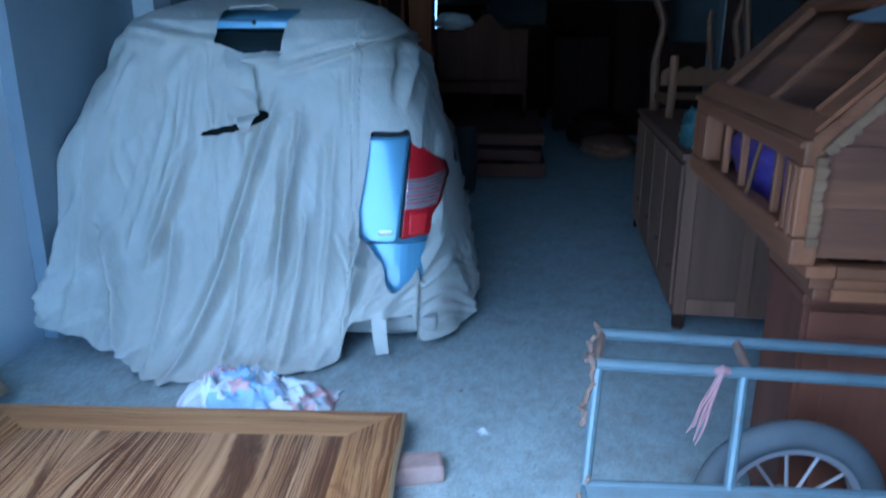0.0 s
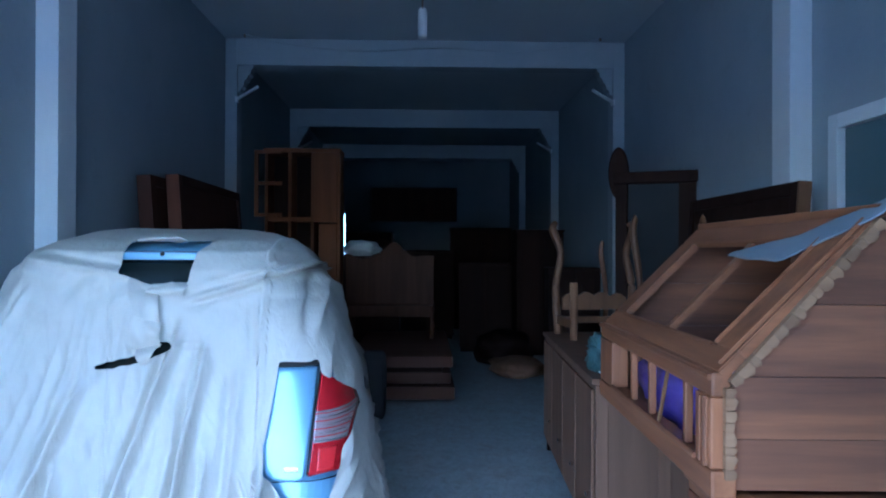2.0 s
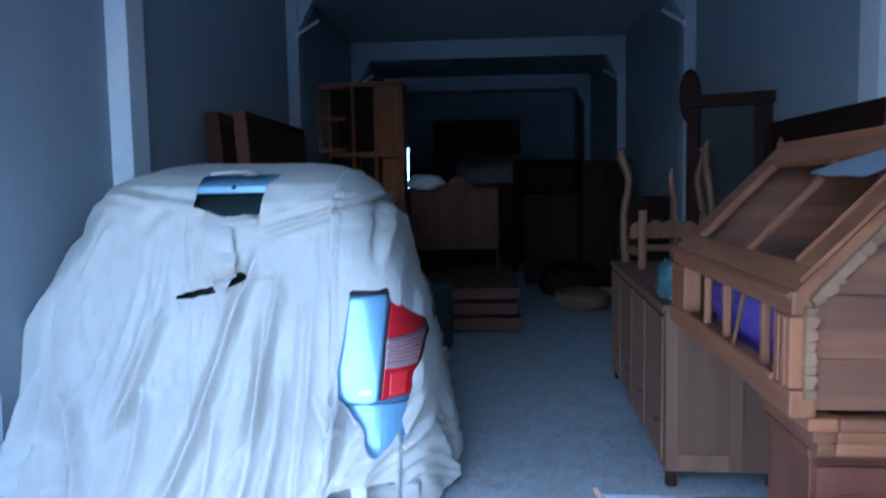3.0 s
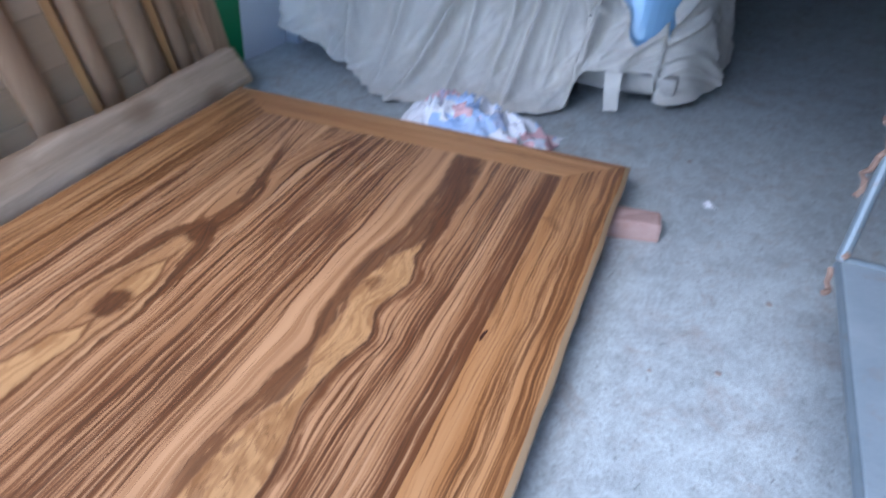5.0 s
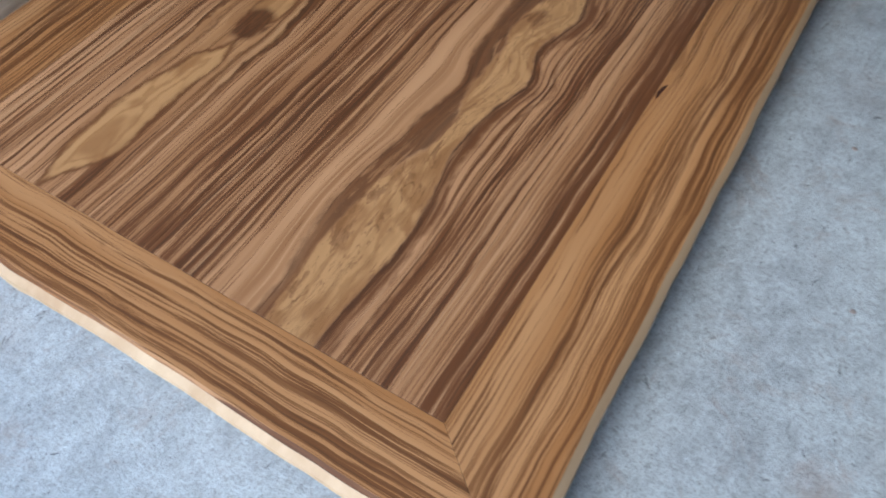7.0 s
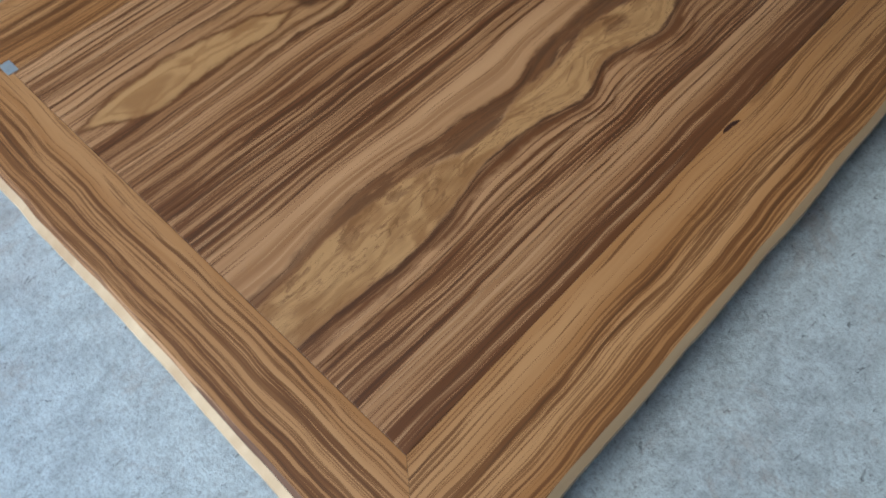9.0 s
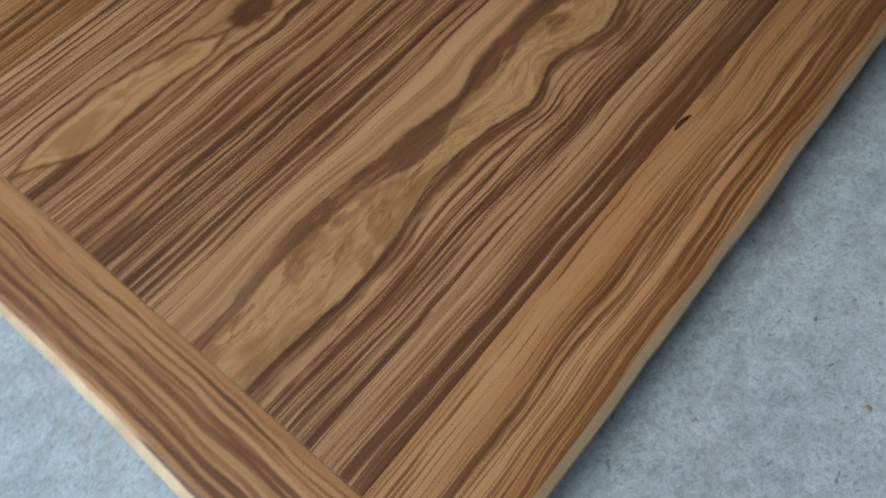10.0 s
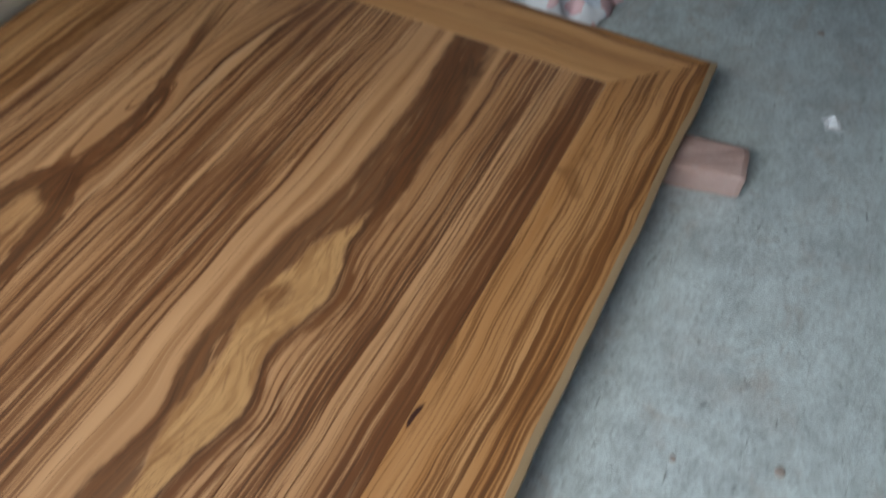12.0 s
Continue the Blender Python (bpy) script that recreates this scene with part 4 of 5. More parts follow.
# flaps of torn fabric
def flap(pts_a, pts_b, name, label):
    """A curled strip between two edges."""
    bm = bmesh.new()
    n = 10
    ga = [Vector(pts_a[0]).lerp(Vector(pts_a[1]), k / n) for k in range(n + 1)]
    gb = [Vector(pts_b[0]).lerp(Vector(pts_b[1]), k / n) for k in range(n + 1)]
    rows = []
    for j in range(9):
        f = j / 8
        row = []
        for k in range(n + 1):
            p = ga[k].lerp(gb[k], f)
            p.y -= 0.035 * math.sin(math.pi * f) + 0.012 * noise.noise(p * 21)
            p.z += 0.012 * noise.noise(p * 17 + Vector((3, 0, 0)))
            row.append(bm.verts.new(p))
        rows.append(row)
    for a, b in zip(rows, rows[1:]):
        for k in range(n):
            bm.faces.new((a[k], a[k + 1], b[k + 1], b[k]))
    bmesh.ops.recalc_face_normals(bm, faces=bm.faces)
    return part(name, bm, COVER, cover, label, True)


flap([(-0.95, 3.885, 1.385), (-0.80, 3.88, 1.345)], [(-0.88, 3.80, 1.20), (-0.77, 3.79, 1.18)], "flap", "curled torn fabric flap")
flap([(-0.84, 3.90, 1.36), (-0.66, 3.90, 1.375)], [(-0.86, 3.85, 1.315), (-0.69, 3.85, 1.30)], "flap", "curled torn fabric flap")
flap([(-0.90, 3.80, 1.225), (-0.76, 3.79, 1.20)], [(-0.93, 3.815, 1.06), (-0.77, 3.80, 1.085)], "flap", "curled torn fabric flap")
flap([(-0.88, 3.80, 1.075), (-0.76, 3.79, 1.10)], [(-0.85, 3.77, 1.005), (-0.81, 3.77, 1.015)], "flap", "curled torn fabric flap")
flap([(-0.245, 3.655, 0.33), (-0.165, 3.655, 0.325)], [(-0.195, 3.52, 0.02), (-0.135, 3.52, 0.03)], "hanging_strip", "hanging torn fabric strip")
flap([(-0.96, 4.02, 1.55), (-0.72, 4.04, 1.56)], [(-0.92, 4.0, 1.58), (-0.78, 4.0, 1.585)], "flap", "curled torn fabric flap")


# ---- the board on its bricks ----
BOARD = thing("wooden_panel", pose(-0.66, 1.77, 0, 0, 0, 3.3), "large framed wooden board with striped grain lying on bricks", "wooden panel")
XI0, XI1, YI = -0.57, 0.57, 0.855
W_L, W_R, W_N, W_F = 0.23, 0.20, 0.165, 0.19
TOP, LOW = 0.12, 0.07
edges = [-0.57, -0.455, -0.19, -0.04, 0.085, 0.378, 0.47, 0.57]
BOARD_WOOD = board_wood()
for k, (a, b) in enumerate(zip(edges, edges[1:])):
    part("plank", cuboid(a + 0.0003, b - 0.0003, -YI + 0.0004, YI - 0.0004, LOW + 0.006, TOP, 0.0008), BOARD_WOOD, BOARD)


def rail(side, mat):
    """One mitred frame board with a rounded, slightly wavy outer edge."""
    w, w0, w1 = {"right": (W_R, W_N, W_F), "left": (W_L, W_N, W_F), "near": (W_N, W_L, W_R), "far": (W_F, W_L, W_R)}[side]
    half = YI if side in ("right", "left") else XI1
    prof = [(0.0, LOW), (0.0, TOP - 0.001), (0.001, TOP), (w * 0.5, TOP), (w - 0.024, TOP), (w - 0.015, TOP - 0.002), (w - 0.002, TOP - 0.010), (w, TOP - 0.020), (w - 0.003, TOP - 0.034), (w - 0.012, LOW)]
    bm = bmesh.new()
    n = 60
    rings = []
    for i in range(n + 1):
        f = i / n
        ring = []
        for k, (d, z) in enumerate(prof):
            a0 = -half - d * w0 / w + 0.0003
            a1 = half + d * w1 / w - 0.0003
            s = a0 + (a1 - a0) * f
            wave = 0.004 * noise.noise(Vector((s * 5.0, w * 40, 0))) + 0.002 * noise.noise(Vector((s * 17.0, w * 40, 0))) if k >= 5 else 0.0
            if k == 8 or k == 9:
                wave *= 2.2
            dd = d + wave
            p = {"right": (XI1 + dd, s), "left": (XI0 - dd, s), "near": (s, -YI - dd), "far": (s, YI + dd)}[side]
            ring.append(bm.verts.new((*p, z)))
        rings.append(ring)
    m = len(prof)
    for a, b in zip(rings, rings[1:]):
        for k in range(m):
            f_ = bm.faces.new((a[k], a[(k + 1) % m], b[(k + 1) % m], b[k]))
            if 5 <= k <= 8:
                f_.material_index = 1
    bm.faces.new(rings[0])
    bm.faces.new(rings[-1])
    bmesh.ops.recalc_face_normals(bm, faces=bm.faces)
    return part("frame_" + ("stile" if side in ("right", "left") else "rail"), bm, [mat, SAPWOOD], BOARD, "striped frame board with a pale sapwood edge")


rail("right", frame_wood("stile_wood_right", "x", XI1, W_R, [(0.0, 0.20), (0.3, 0.26), (0.42, 0.50), (0.62, 0.46), (0.8, 0.60), (1.0, 0.40)], 3.0))
rail("left", frame_wood("stile_wood_left", "x", XI0, -W_L, [(0.0, 0.55), (0.4, 0.5), (0.7, 0.35), (1.0, 0.2)], 11.0))
rail("near", frame_wood("rail_wood_near", "y", -YI, -W_N, [(0.0, 0.10), (0.28, 0.22), (0.34, 0.60), (0.5, 0.42), (0.72, 0.62), (0.88, 0.52), (1.0, 0.15)], 17.0))
rail("far", frame_wood("rail_wood_far", "y", YI, W_F, [(0.0, 0.05), (0.5, 0.12), (0.8, 0.3), (1.0, 0.2)], 23.0))
knot_bm = lathe([(0.0, 0.1212), (0.004, 0.1212), (0.006, 0.1200)], 14)
bmesh.ops.scale(knot_bm, vec=(0.75, 4.2, 1.0), verts=knot_bm.verts)
for v in knot_bm.verts:
    v.co.x += 0.003 * (v.co.y / 0.025) ** 2 + 0.002 * noise.noise(v.co * 90)
part("corner_filler", cuboid(-0.606, -0.566, -0.866, -0.842, TOP - 0.002, TOP + 0.0012, 0.0005), SHEET, BOARD, "grey filler patch at the mitre")
kn = part("knot", knot_bm, MAROON_WOOD, BOARD, "small dark knot")
kn.matrix_basis = pose(0.577, -0.022, 0, 0, 0, -7)


def brick_block(m):
    bm = cuboid(-0.10, 0.10, -0.05, 0.05, 0, 0.07, 0.013)
    roughen(bm, 0.006, 26.0, m.translation.x, 2)
    for v in bm.verts:
        v.co.z = max(0.0, v.co.z)
    ob = link("brick", bm, BRICK)
    ob.matrix_basis = m
    return tagged(ob, "dusty red clay brick under the board", "brick", "bricks under the board")


brick_block(pose(0.104, 2.612, 0.0, 0, 0, 16))
brick_block(pose(-1.42, 2.62, 0.0, 0, 0, 4))
brick_block(pose(-0.10, 1.02, 0.0, 0, 0, 2))
brick_block(pose(-1.20, 0.95, 0.0, 0, 0, 5))


# ---- floor clutter ----
def cloth_pile():
    bm = bmesh.new()
    bmesh.ops.create_grid(bm, x_segments=80, y_segments=36, size=1.0)
    for v in bm.verts:
        x, y = v.co.x, v.co.y
        r = max(0.0, 1 - (abs(x) ** 2.4 + abs(y) ** 2.4))
        h = r ** 0.5
        n1 = abs(noise.noise(Vector((x * 3.2, y * 2.4, 1.0))))
        n2 = abs(noise.noise(Vector((x * 8, y * 5, 4.0))))
        ex = 1 + 0.38 * noise.noise(Vector((x * 2, y * 2, 8.0)))
        v.co = Vector((0.315 * x * ex, 0.155 * y * ex + 0.03 * x, 0.004 + h * (0.035 + 0.095 * (1 - 2.8 * n1) + 0.030 * (1 - 2 * n2)) * (1 - 0.40 * x)))
        v.co.z = max(0.003, v.co.z)
    bmesh.ops.solidify(bm, geom=bm.faces[:], thickness=0.003)
    ob = link("crumpled_cloth", bm, CLOTH, smooth=True)
    ob.matrix_basis = pose(-0.595, 3.03, 0.004, 0, 0, -4)
    return tagged(ob, "crumpled white and blue printed cloth heap on the floor", "cloth")


cloth_pile()
scrap = bmesh.new()
bmesh.ops.create_grid(scrap, x_segments=6, y_segments=6, size=0.022)
for v in scrap.verts:
    v.co.z = 0.008 + 0.012 * noise.noise(v.co * 60)
bmesh.ops.solidify(scrap, geom=scrap.faces[:], thickness=0.001)
ps = link("paper_scrap", scrap, PAPER)
ps.matrix_basis = pose(0.33, 2.92, 0.0, 0, 0, 25)
tagged(ps, "small crumpled white paper scrap on the floor", "paper")
for k, (x, y, r) in enumerate(((0.46, 2.05, 0.010), (0.30, 1.98, 0.006), (0.56, 2.42, 0.010), (0.42, 1.58, 0.006), (0.22, 3.25, 0.010))):
    c = bmesh.new()
    bmesh.ops.create_icosphere(c, subdivisions=2, radius=r)
    for v in c.verts:
        v.co += 0.3 * r * noise.noise_vector(v.co * 50 + Vector((k, 0, 0)))
        v.co.z = max(0.001, v.co.z * 0.25 + 0.003)
    ob = link("wood_chip", c, mottled("chip_brown_%d" % k, (0.30, 0.25, 0.22), (0.36, 0.31, 0.28), 20.0, 0.9))
    ob.matrix_basis = pose(x, y, 0)
    tagged(ob, "small brown chip of debris on the floor", "debris", "debris on the floor")

# timber and boards along the west side
log = bmesh.new()
slab = [(0.0, 0.0), (0.05, 0.0), (0.10, 0.0), (0.104, 0.03), (0.106, 0.06), (0.107, 0.09), (0.106, 0.12), (0.103, 0.145), (0.092, 0.160), (0.06, 0.168), (0.03, 0.166), (0.0, 0.155), (0.0, 0.1)]
rows = []
for i in range(151):
    y = -1.3 + 2.6 * i / 150
    rise = 1 + 0.16 * noise.noise(Vector((y * 1.7, 0, 3))) + 0.06 * noise.noise(Vector((y * 6, 0, 3)))
    row = []
    for k, (px, pz) in enumerate(slab):
        p = Vector((px, y, pz * rise))
        p += 0.010 * noise.noise_vector(Vector((px * 9, y * 2.2, pz * 9))) + 0.009 * noise.noise_vector(Vector((px * 25, y * 6, pz * 25))) + 0.004 * noise.noise_vector(Vector((px * 60, y * 24, pz * 60)))
        row.append(log.verts.new(p))
    rows.append(row)
for ra, rb in zip(rows, rows[1:]):
    for k in range(len(slab)):
        k2 = (k + 1) % len(slab)
        log.faces.new((ra[k], ra[k2], rb[k2], rb[k]))
log.faces.new(rows[0])
log.faces.new(rows[-1])
bmesh.ops.recalc_face_normals(log, faces=log.faces)
timber = link("rough_plank", log, LOG_WOOD, smooth=True)
timber.matrix_basis = pose(-1.575, 1.66, 0.004, 0, -34, 5)
tagged(timber, "rough weathered live-edge plank lying along the board", "plank")


def slatted_panel():
    """A wide panel of pale horizontal boards with rounded uprights, leaning on the wall behind the timber."""
    c = thing("slatted_panel", pose(-1.79, 1.84, 0.0, 0, -3.5, 4), "pale slatted wooden panel with brown uprights leaning on the wall", "panel")
    r = random.Random(4)
    z = 0.02
    while z < 2.3:
        h = r.uniform(0.12, 0.19)
        t = r.uniform(0.020, 0.025)
        bm = cuboid(-0.045 - t, -0.045, -1.20 - r.uniform(0, 0.04), 1.28 - 0.26 * z, z, z + h - 0.0015, 0.002)
        part("slat", bm, PANEL_WOOD, c)
        z += h
    y = -1.1
    k = 0
    while y < 1.17:
        w = 0.058 + 0.008 * math.sin(k * 2.9)
        bow = 0.008 * math.sin(k * 2.1)
        pts = [(0.0 + bow * f + 0.006 * noise.noise(Vector((f * 5, k, 0))), y - 0.26 * 0.95 * f * 2.3, 0.02 + 2.25 * f) for f in (i / 14 for i in range(15))]
        bar = tube(pts, w, 12, taper=[1 + 0.12 * noise.noise(Vector((i * 0.5, k, 2))) for i in range(15)])
        bmesh.ops.scale(bar, vec=(0.5, 1.0, 1.0), verts=bar.verts)
        bmesh.ops.translate(bar, vec=(-0.018, 0, 0), verts=bar.verts)
        part("upright", bar, UPRIGHT_WOOD, c, "rounded brown upright", True)
        if k % 2 == 0:
            pts = [(-0.012, y - 0.090 - 0.26 * 0.95 * f * 2.3, 0.02 + 2.25 * f) for f in (0, 0.5, 1)]
            part("strip", tube(pts, 0.022, 4), STRIP_WOOD, c, "narrow orange-brown strip")
        y += 0.28 + 0.03 * math.sin(k * 1.7) if y < 0.72 else 0.19
        k += 1
    edge = prism([(-0.07, 0.02), (0.03, 0.02), (0.03, 2.28), (-0.07, 2.28)], 1.20, 1.34, 0.012)
    for v in edge.verts:
        v.co.y -= 0.26 * v.co.z
    part("end_board", edge, UPRIGHT_WOOD, c, "broad brown end board")
    return c


slatted_panel()


# ---- the hand cart ----
def hand_cart():
    c = thing("hand_cart", pose(0.606, 2.0, 0, 0, 0, 2), "grey-blue steel hand cart with a sheet metal bed", "hand cart")
    L = 1.15
    part("bed", cuboid(0.0, L, -0.70, 0.0, 0.426, 0.434, 0.002), SHEET, c, "dented galvanised sheet bed")
    part("bed_lip", tube([(0.0, 0.0, 0.428), (L, 0.0, 0.428)], 0.013), STEEL, c)
    part("top_rail", tube([(0.052, 0.262, 0.708), (L, 0.235, 0.672)], 0.0155), STEEL, c)
    part("top_rail", tube([(0.024, 0.108, 0.694), (L, 0.10, 0.657)], 0.0155), STEEL, c)
    for a, b in (((0.03, 0.108, 0.685), (0.0, 0.0, 0.43)), ((0.375, 0.105, 0.678), (0.335, 0.0, 0.43)), ((0.80, 0.10, 0.668), (0.75, 0.0, 0.43))):
        part("post", tube([a, b], 0.013), STEEL, c)
    for a, b in (((0.058, 0.26, 0.706), (0.026, 0.108, 0.694)), ((0.40, 0.253, 0.696), (0.385, 0.106, 0.682))):
        part("cross_bar", tube([a, b], 0.012), RUST, c, "rusty cross bar")
    part("side_bar", tube([(0.0, -0.7, 0.418), (0.0, 0.0, 0.418)], 0.012), STEEL, c)
    for x, y in ((0.34, 0.02), (1.05, 0.02), (0.40, -0.20), (1.0, -0.20)):
        part("leg", tube([(x, y, 0.42), (x, y, 0.0)], 0.013), STEEL, c)
    for yw in (0.20,):
        w = part("wheel", lathe([(0.185, -0.028), (0.215, -0.034), (0.245, -0.02), (0.253, 0.0), (0.245, 0.02), (0.215, 0.034), (0.185, 0.028), (0.185, -0.028)], 44, "y"), DUSTY_RUBBER, c, "dusty grey rubber tyre", True)
        w.matrix_basis = Matrix.Translation((0.565, yw, 0.253))
        part("rim", lathe([(0.168, -0.024), (0.19, -0.028), (0.19, -0.02), (0.172, 0.0), (0.19, 0.02), (0.19, 0.028), (0.168, 0.024), (0.168, -0.024)], 40, "y"), RIM, w, "dull metal rim")
        part("hub", lathe([(0.0, -0.05), (0.03, -0.05), (0.035, 0.0), (0.03, 0.05), (0.0, 0.05)], 20, "y"), RIM, w)
        for k in range(12):
            a = 2 * math.pi * k / 12 + 0.12
            part("spoke", tube([(0.03 * math.cos(a), 0, 0.03 * math.sin(a)), (0.172 * math.cos(a), 0, 0.172 * math.sin(a))], 0.005, 6), RIM, w)
    part("axle", tube([(0.565, 0.16, 0.253), (0.565, -0.55, 0.253)], 0.012), STEEL, c)
    for k, (p, q) in enumerate((((0.045, 0.26, 0.728), (0.01, 0.13, 0.69)), ((0.02, 0.11, 0.71), (-0.01, 0.06, 0.56)), ((0.0, 0.01, 0.45), (-0.015, -0.05, 0.37)))):
        pts = [Vector(p).lerp(Vector(q), f / 12) + 0.022 * noise.noise_vector(Vector((f * 0.45, k * 3, 1))) for f in range(13)]
        part("wire", tube(pts, 0.007, 6), RUST, c, "twisted rusty wire")
    for k in range(6):
        reach = 0.13 + 0.012 * k
        pts = [Vector((0.318, 0.088, 0.690)) + Vector((-0.052 * f - 0.016 * f * math.sin(k * 2.4), -0.012 * f * math.sin(k * 1.7), -reach * f)) + 0.010 * f * noise.noise_vector(Vector((f * 2.5, k * 1.3, 0))) for f in (i / 12 for i in range(13))]
        part("string", tube(pts, 0.0058, 6, taper=[1.2 - 0.85 * i / 12 for i in range(13)]), PINK, c, "frayed pink string tied to the rail")
    part("string_knot", tube([(0.305, 0.09, 0.688), (0.318, 0.084, 0.700), (0.332, 0.09, 0.690)], 0.010, 8), PINK, c)
    return c


hand_cart()


# ---- the display case with a sloped lid ----
def display_case():
    c = thing("display_case", pose(1.127, 2.30, 0, 0, 0, -2.2), "unfinished reddish wood display case with sloped open lid", "display case")
    # local: y along the case, x away from its front, z up
    L, D, zb, zf, zt = 1.33, 0.80, 0.90, 1.212, 1.608
    sx = 0.395
    # end panels of three boards each
    for y0 in (0.002, L - 0.03):
        end = part("end_panel", prism([(0.03, zb + 0.02), (D, zb + 0.02), (D, 1.045), (0.03, 1.045)], y0, y0 + 0.026), END_WOOD, c)
        part("plank", prism([(0.03, 1.047), (D, 1.047), (D, 1.20), (0.03, 1.20)], y0 - 0.002, y0 + 0.024), END_WOOD, end)
        part("plank", prism([(0.045, 1.202), (D, 1.202), (D, 1.38), (0.20, 1.38)], y0, y0 + 0.026), END_WOOD, end)
        part("plank", prism([(0.205, 1.382), (D, 1.382), (D, zt - 0.02), (0.39, zt - 0.02)], y0 - 0.002, y0 + 0.024), END_WOOD, end)
    # scalloped sapwood strips along the near end's edges
    for (xa, za), (xb, zb2), cnt in (((0.022, 1.192), (0.39, zt - 0.01), 17), ((0.012, zb + 0.05), (0.012, 1.180), 8)):
        for k in range(cnt):
            f0, f1 = (k + 0.16 * math.sin(k * 3.7)) / cnt, (k + 0.98 + 0.16 * math.sin((k + 1) * 3.7)) / cnt
            p, q = Vector((xa + (xb - xa) * f0, 0, za + (zb2 - za) * f0)), Vector((xa + (xb - xa) * f1, 0, za + (zb2 - za) * f1))
            d = (q - p).normalized()
            nrm = Vector((d.z, 0, -d.x))
            o = [p, p + nrm * 0.021, p.lerp(q, 0.3) + nrm * (0.026 + 0.005 * math.sin(k * 2.3 + cnt)), p.lerp(q, 0.7) + nrm * (0.029 + 0.005 * math.sin(k * 1.3)), q + nrm * 0.022, q]
            part("rough_edge", prism([(v.x, v.z) for v in o], -0.022, 0.001, 0.002), BARK_EDGE, c, "rough pale wood edge piece")
    # front frame
    part("bottom_rail", cuboid(-0.02, 0.045, -0.01, L + 0.01, zb, zb + 0.07, 0.008), COOP_WOOD_Y, c)
    part("front_rail", cuboid(-0.015, 0.04, 0.0, L, zf - 0.062, zf, 0.008), COOP_WOOD_Y, c)
    part("rail_bead", tube([(-0.018, 0.005, zf - 0.012), (-0.018, L - 0.005, zf - 0.012)], 0.008, 8), COOP_WOOD_Y, c)
    part("sill_bead", tube([(-0.016, 0.118, zb + 0.074), (-0.016, L - 0.222, zb + 0.074)], 0.009, 8), COOP_WOOD_Y, c)
    for y0, wd in ((0.0, 0.115), (L - 0.22, 0.22)):
        part("corner_post", cuboid(-0.018, 0.05, y0, y0 + wd, zb + 0.071, zf - 0.063, 0.006), COOP_WOOD_Z, c)
    part("corner_moulding", cuboid(-0.026, -0.018, 0.028, 0.044, zb + 0.071, zf - 0.063, 0.003), COOP_WOOD_Z, c)
    for y in (0.27, 0.64, 0.88):
        part("baluster", cuboid(0.002, 0.026, y - 0.013, y + 0.013, zb + 0.071, zf - 0.063, 0.005), COOP_WOOD_Z, c)
    part("loose_stick", tube([(-0.004, 0.50, zb + 0.072), (0.004, 0.43, zf - 0.066)], 0.007, 6), PALE_WOOD, c, "thin pale stick leaning in the opening")
    for y0 in (0.020, 0.066):
        part("post_fluting", cuboid(-0.024, -0.017, y0, y0 + 0.014, zb + 0.075, zf - 0.068, 0.003), COOP_WOOD_Z, c)
    # sloped lid: two long rails, end stiles and a bar
    slope = math.hypot(sx, zt - zf)
    dx, dz = sx / slope, (zt - zf) / slope

    def lid_piece(name, s0, s1, y0, y1, mat, thick=0.03, lift=0.0):
        o = []
        for s, h in ((s0, lift), (s1, lift), (s1, lift + thick), (s0, lift + thick)):
            o.append((s * dx - h * dz, zf + s * dz + h * dx))
        return part(name, prism(o, y0, y1, 0.004), mat, c)
    lid_piece("lid_rail", 0.0, 0.072, 0.0, L, COOP_WOOD_Y, lift=-0.028)
    lid_piece("lid_rail", slope - 0.085, slope, 0.0, L, COOP_WOOD_Y, lift=-0.028)
    lid_piece("lid_stile", 0.0725, slope - 0.0855, 0.0, 0.155, COOP_WOOD_X, lift=-0.028)
    lid_piece("lid_stile", 0.0725, slope - 0.0855, L - 0.15, L, COOP_WOOD_X, lift=-0.028)
    lid_piece("lid_bar", 0.0725, slope - 0.0855, 0.60, 0.64, COOP_WOOD_X, 0.022, -0.026)
    lid_piece("lid_moulding", 0.02, slope - 0.02, 0.012, 0.030, COOP_WOOD_X, 0.010, 0.0025)
    lid_piece("lid_moulding", 0.073, slope - 0.086, 0.140, 0.156, COOP_WOOD_X, 0.009, 0.0025)
    lid_piece("lid_moulding", 0.058, 0.073, 0.156, L - 0.151, COOP_WOOD_Y, 0.009, 0.0025)
    for k, (out, z0, z1) in enumerate(((0.018, 0.866, 0.899), (0.004, 0.836, 0.8655), (-0.012, 0.800, 0.8355))):
        part("base_moulding", cuboid(0.045 - out, 0.10, -0.006 + 0.008 * k, 0.40, z0, z1, 0.007), COOP_WOOD_Y, c)
        part("base_moulding", cuboid(0.1005, D, -0.006 + 0.008 * k, 0.05, z0, z1, 0.007), COOP_WOOD_X, c)
    # top and inside
    part("top_board", cuboid(sx + 0.002, D, 0.0, L, zt - 0.01, zt + 0.025, 0.005), COOP_WOOD_Y, c)
    part("back_panel", cuboid(D - 0.02, D, 0.03, L - 0.03, zb + 0.04, zt - 0.012), GREY_WOOD, c)
    part("floor_board", cuboid(0.05, D - 0.021, 0.03, L - 0.031, zb + 0.02, zb + 0.04), GREY_WOOD, c)
    return c


display_case()


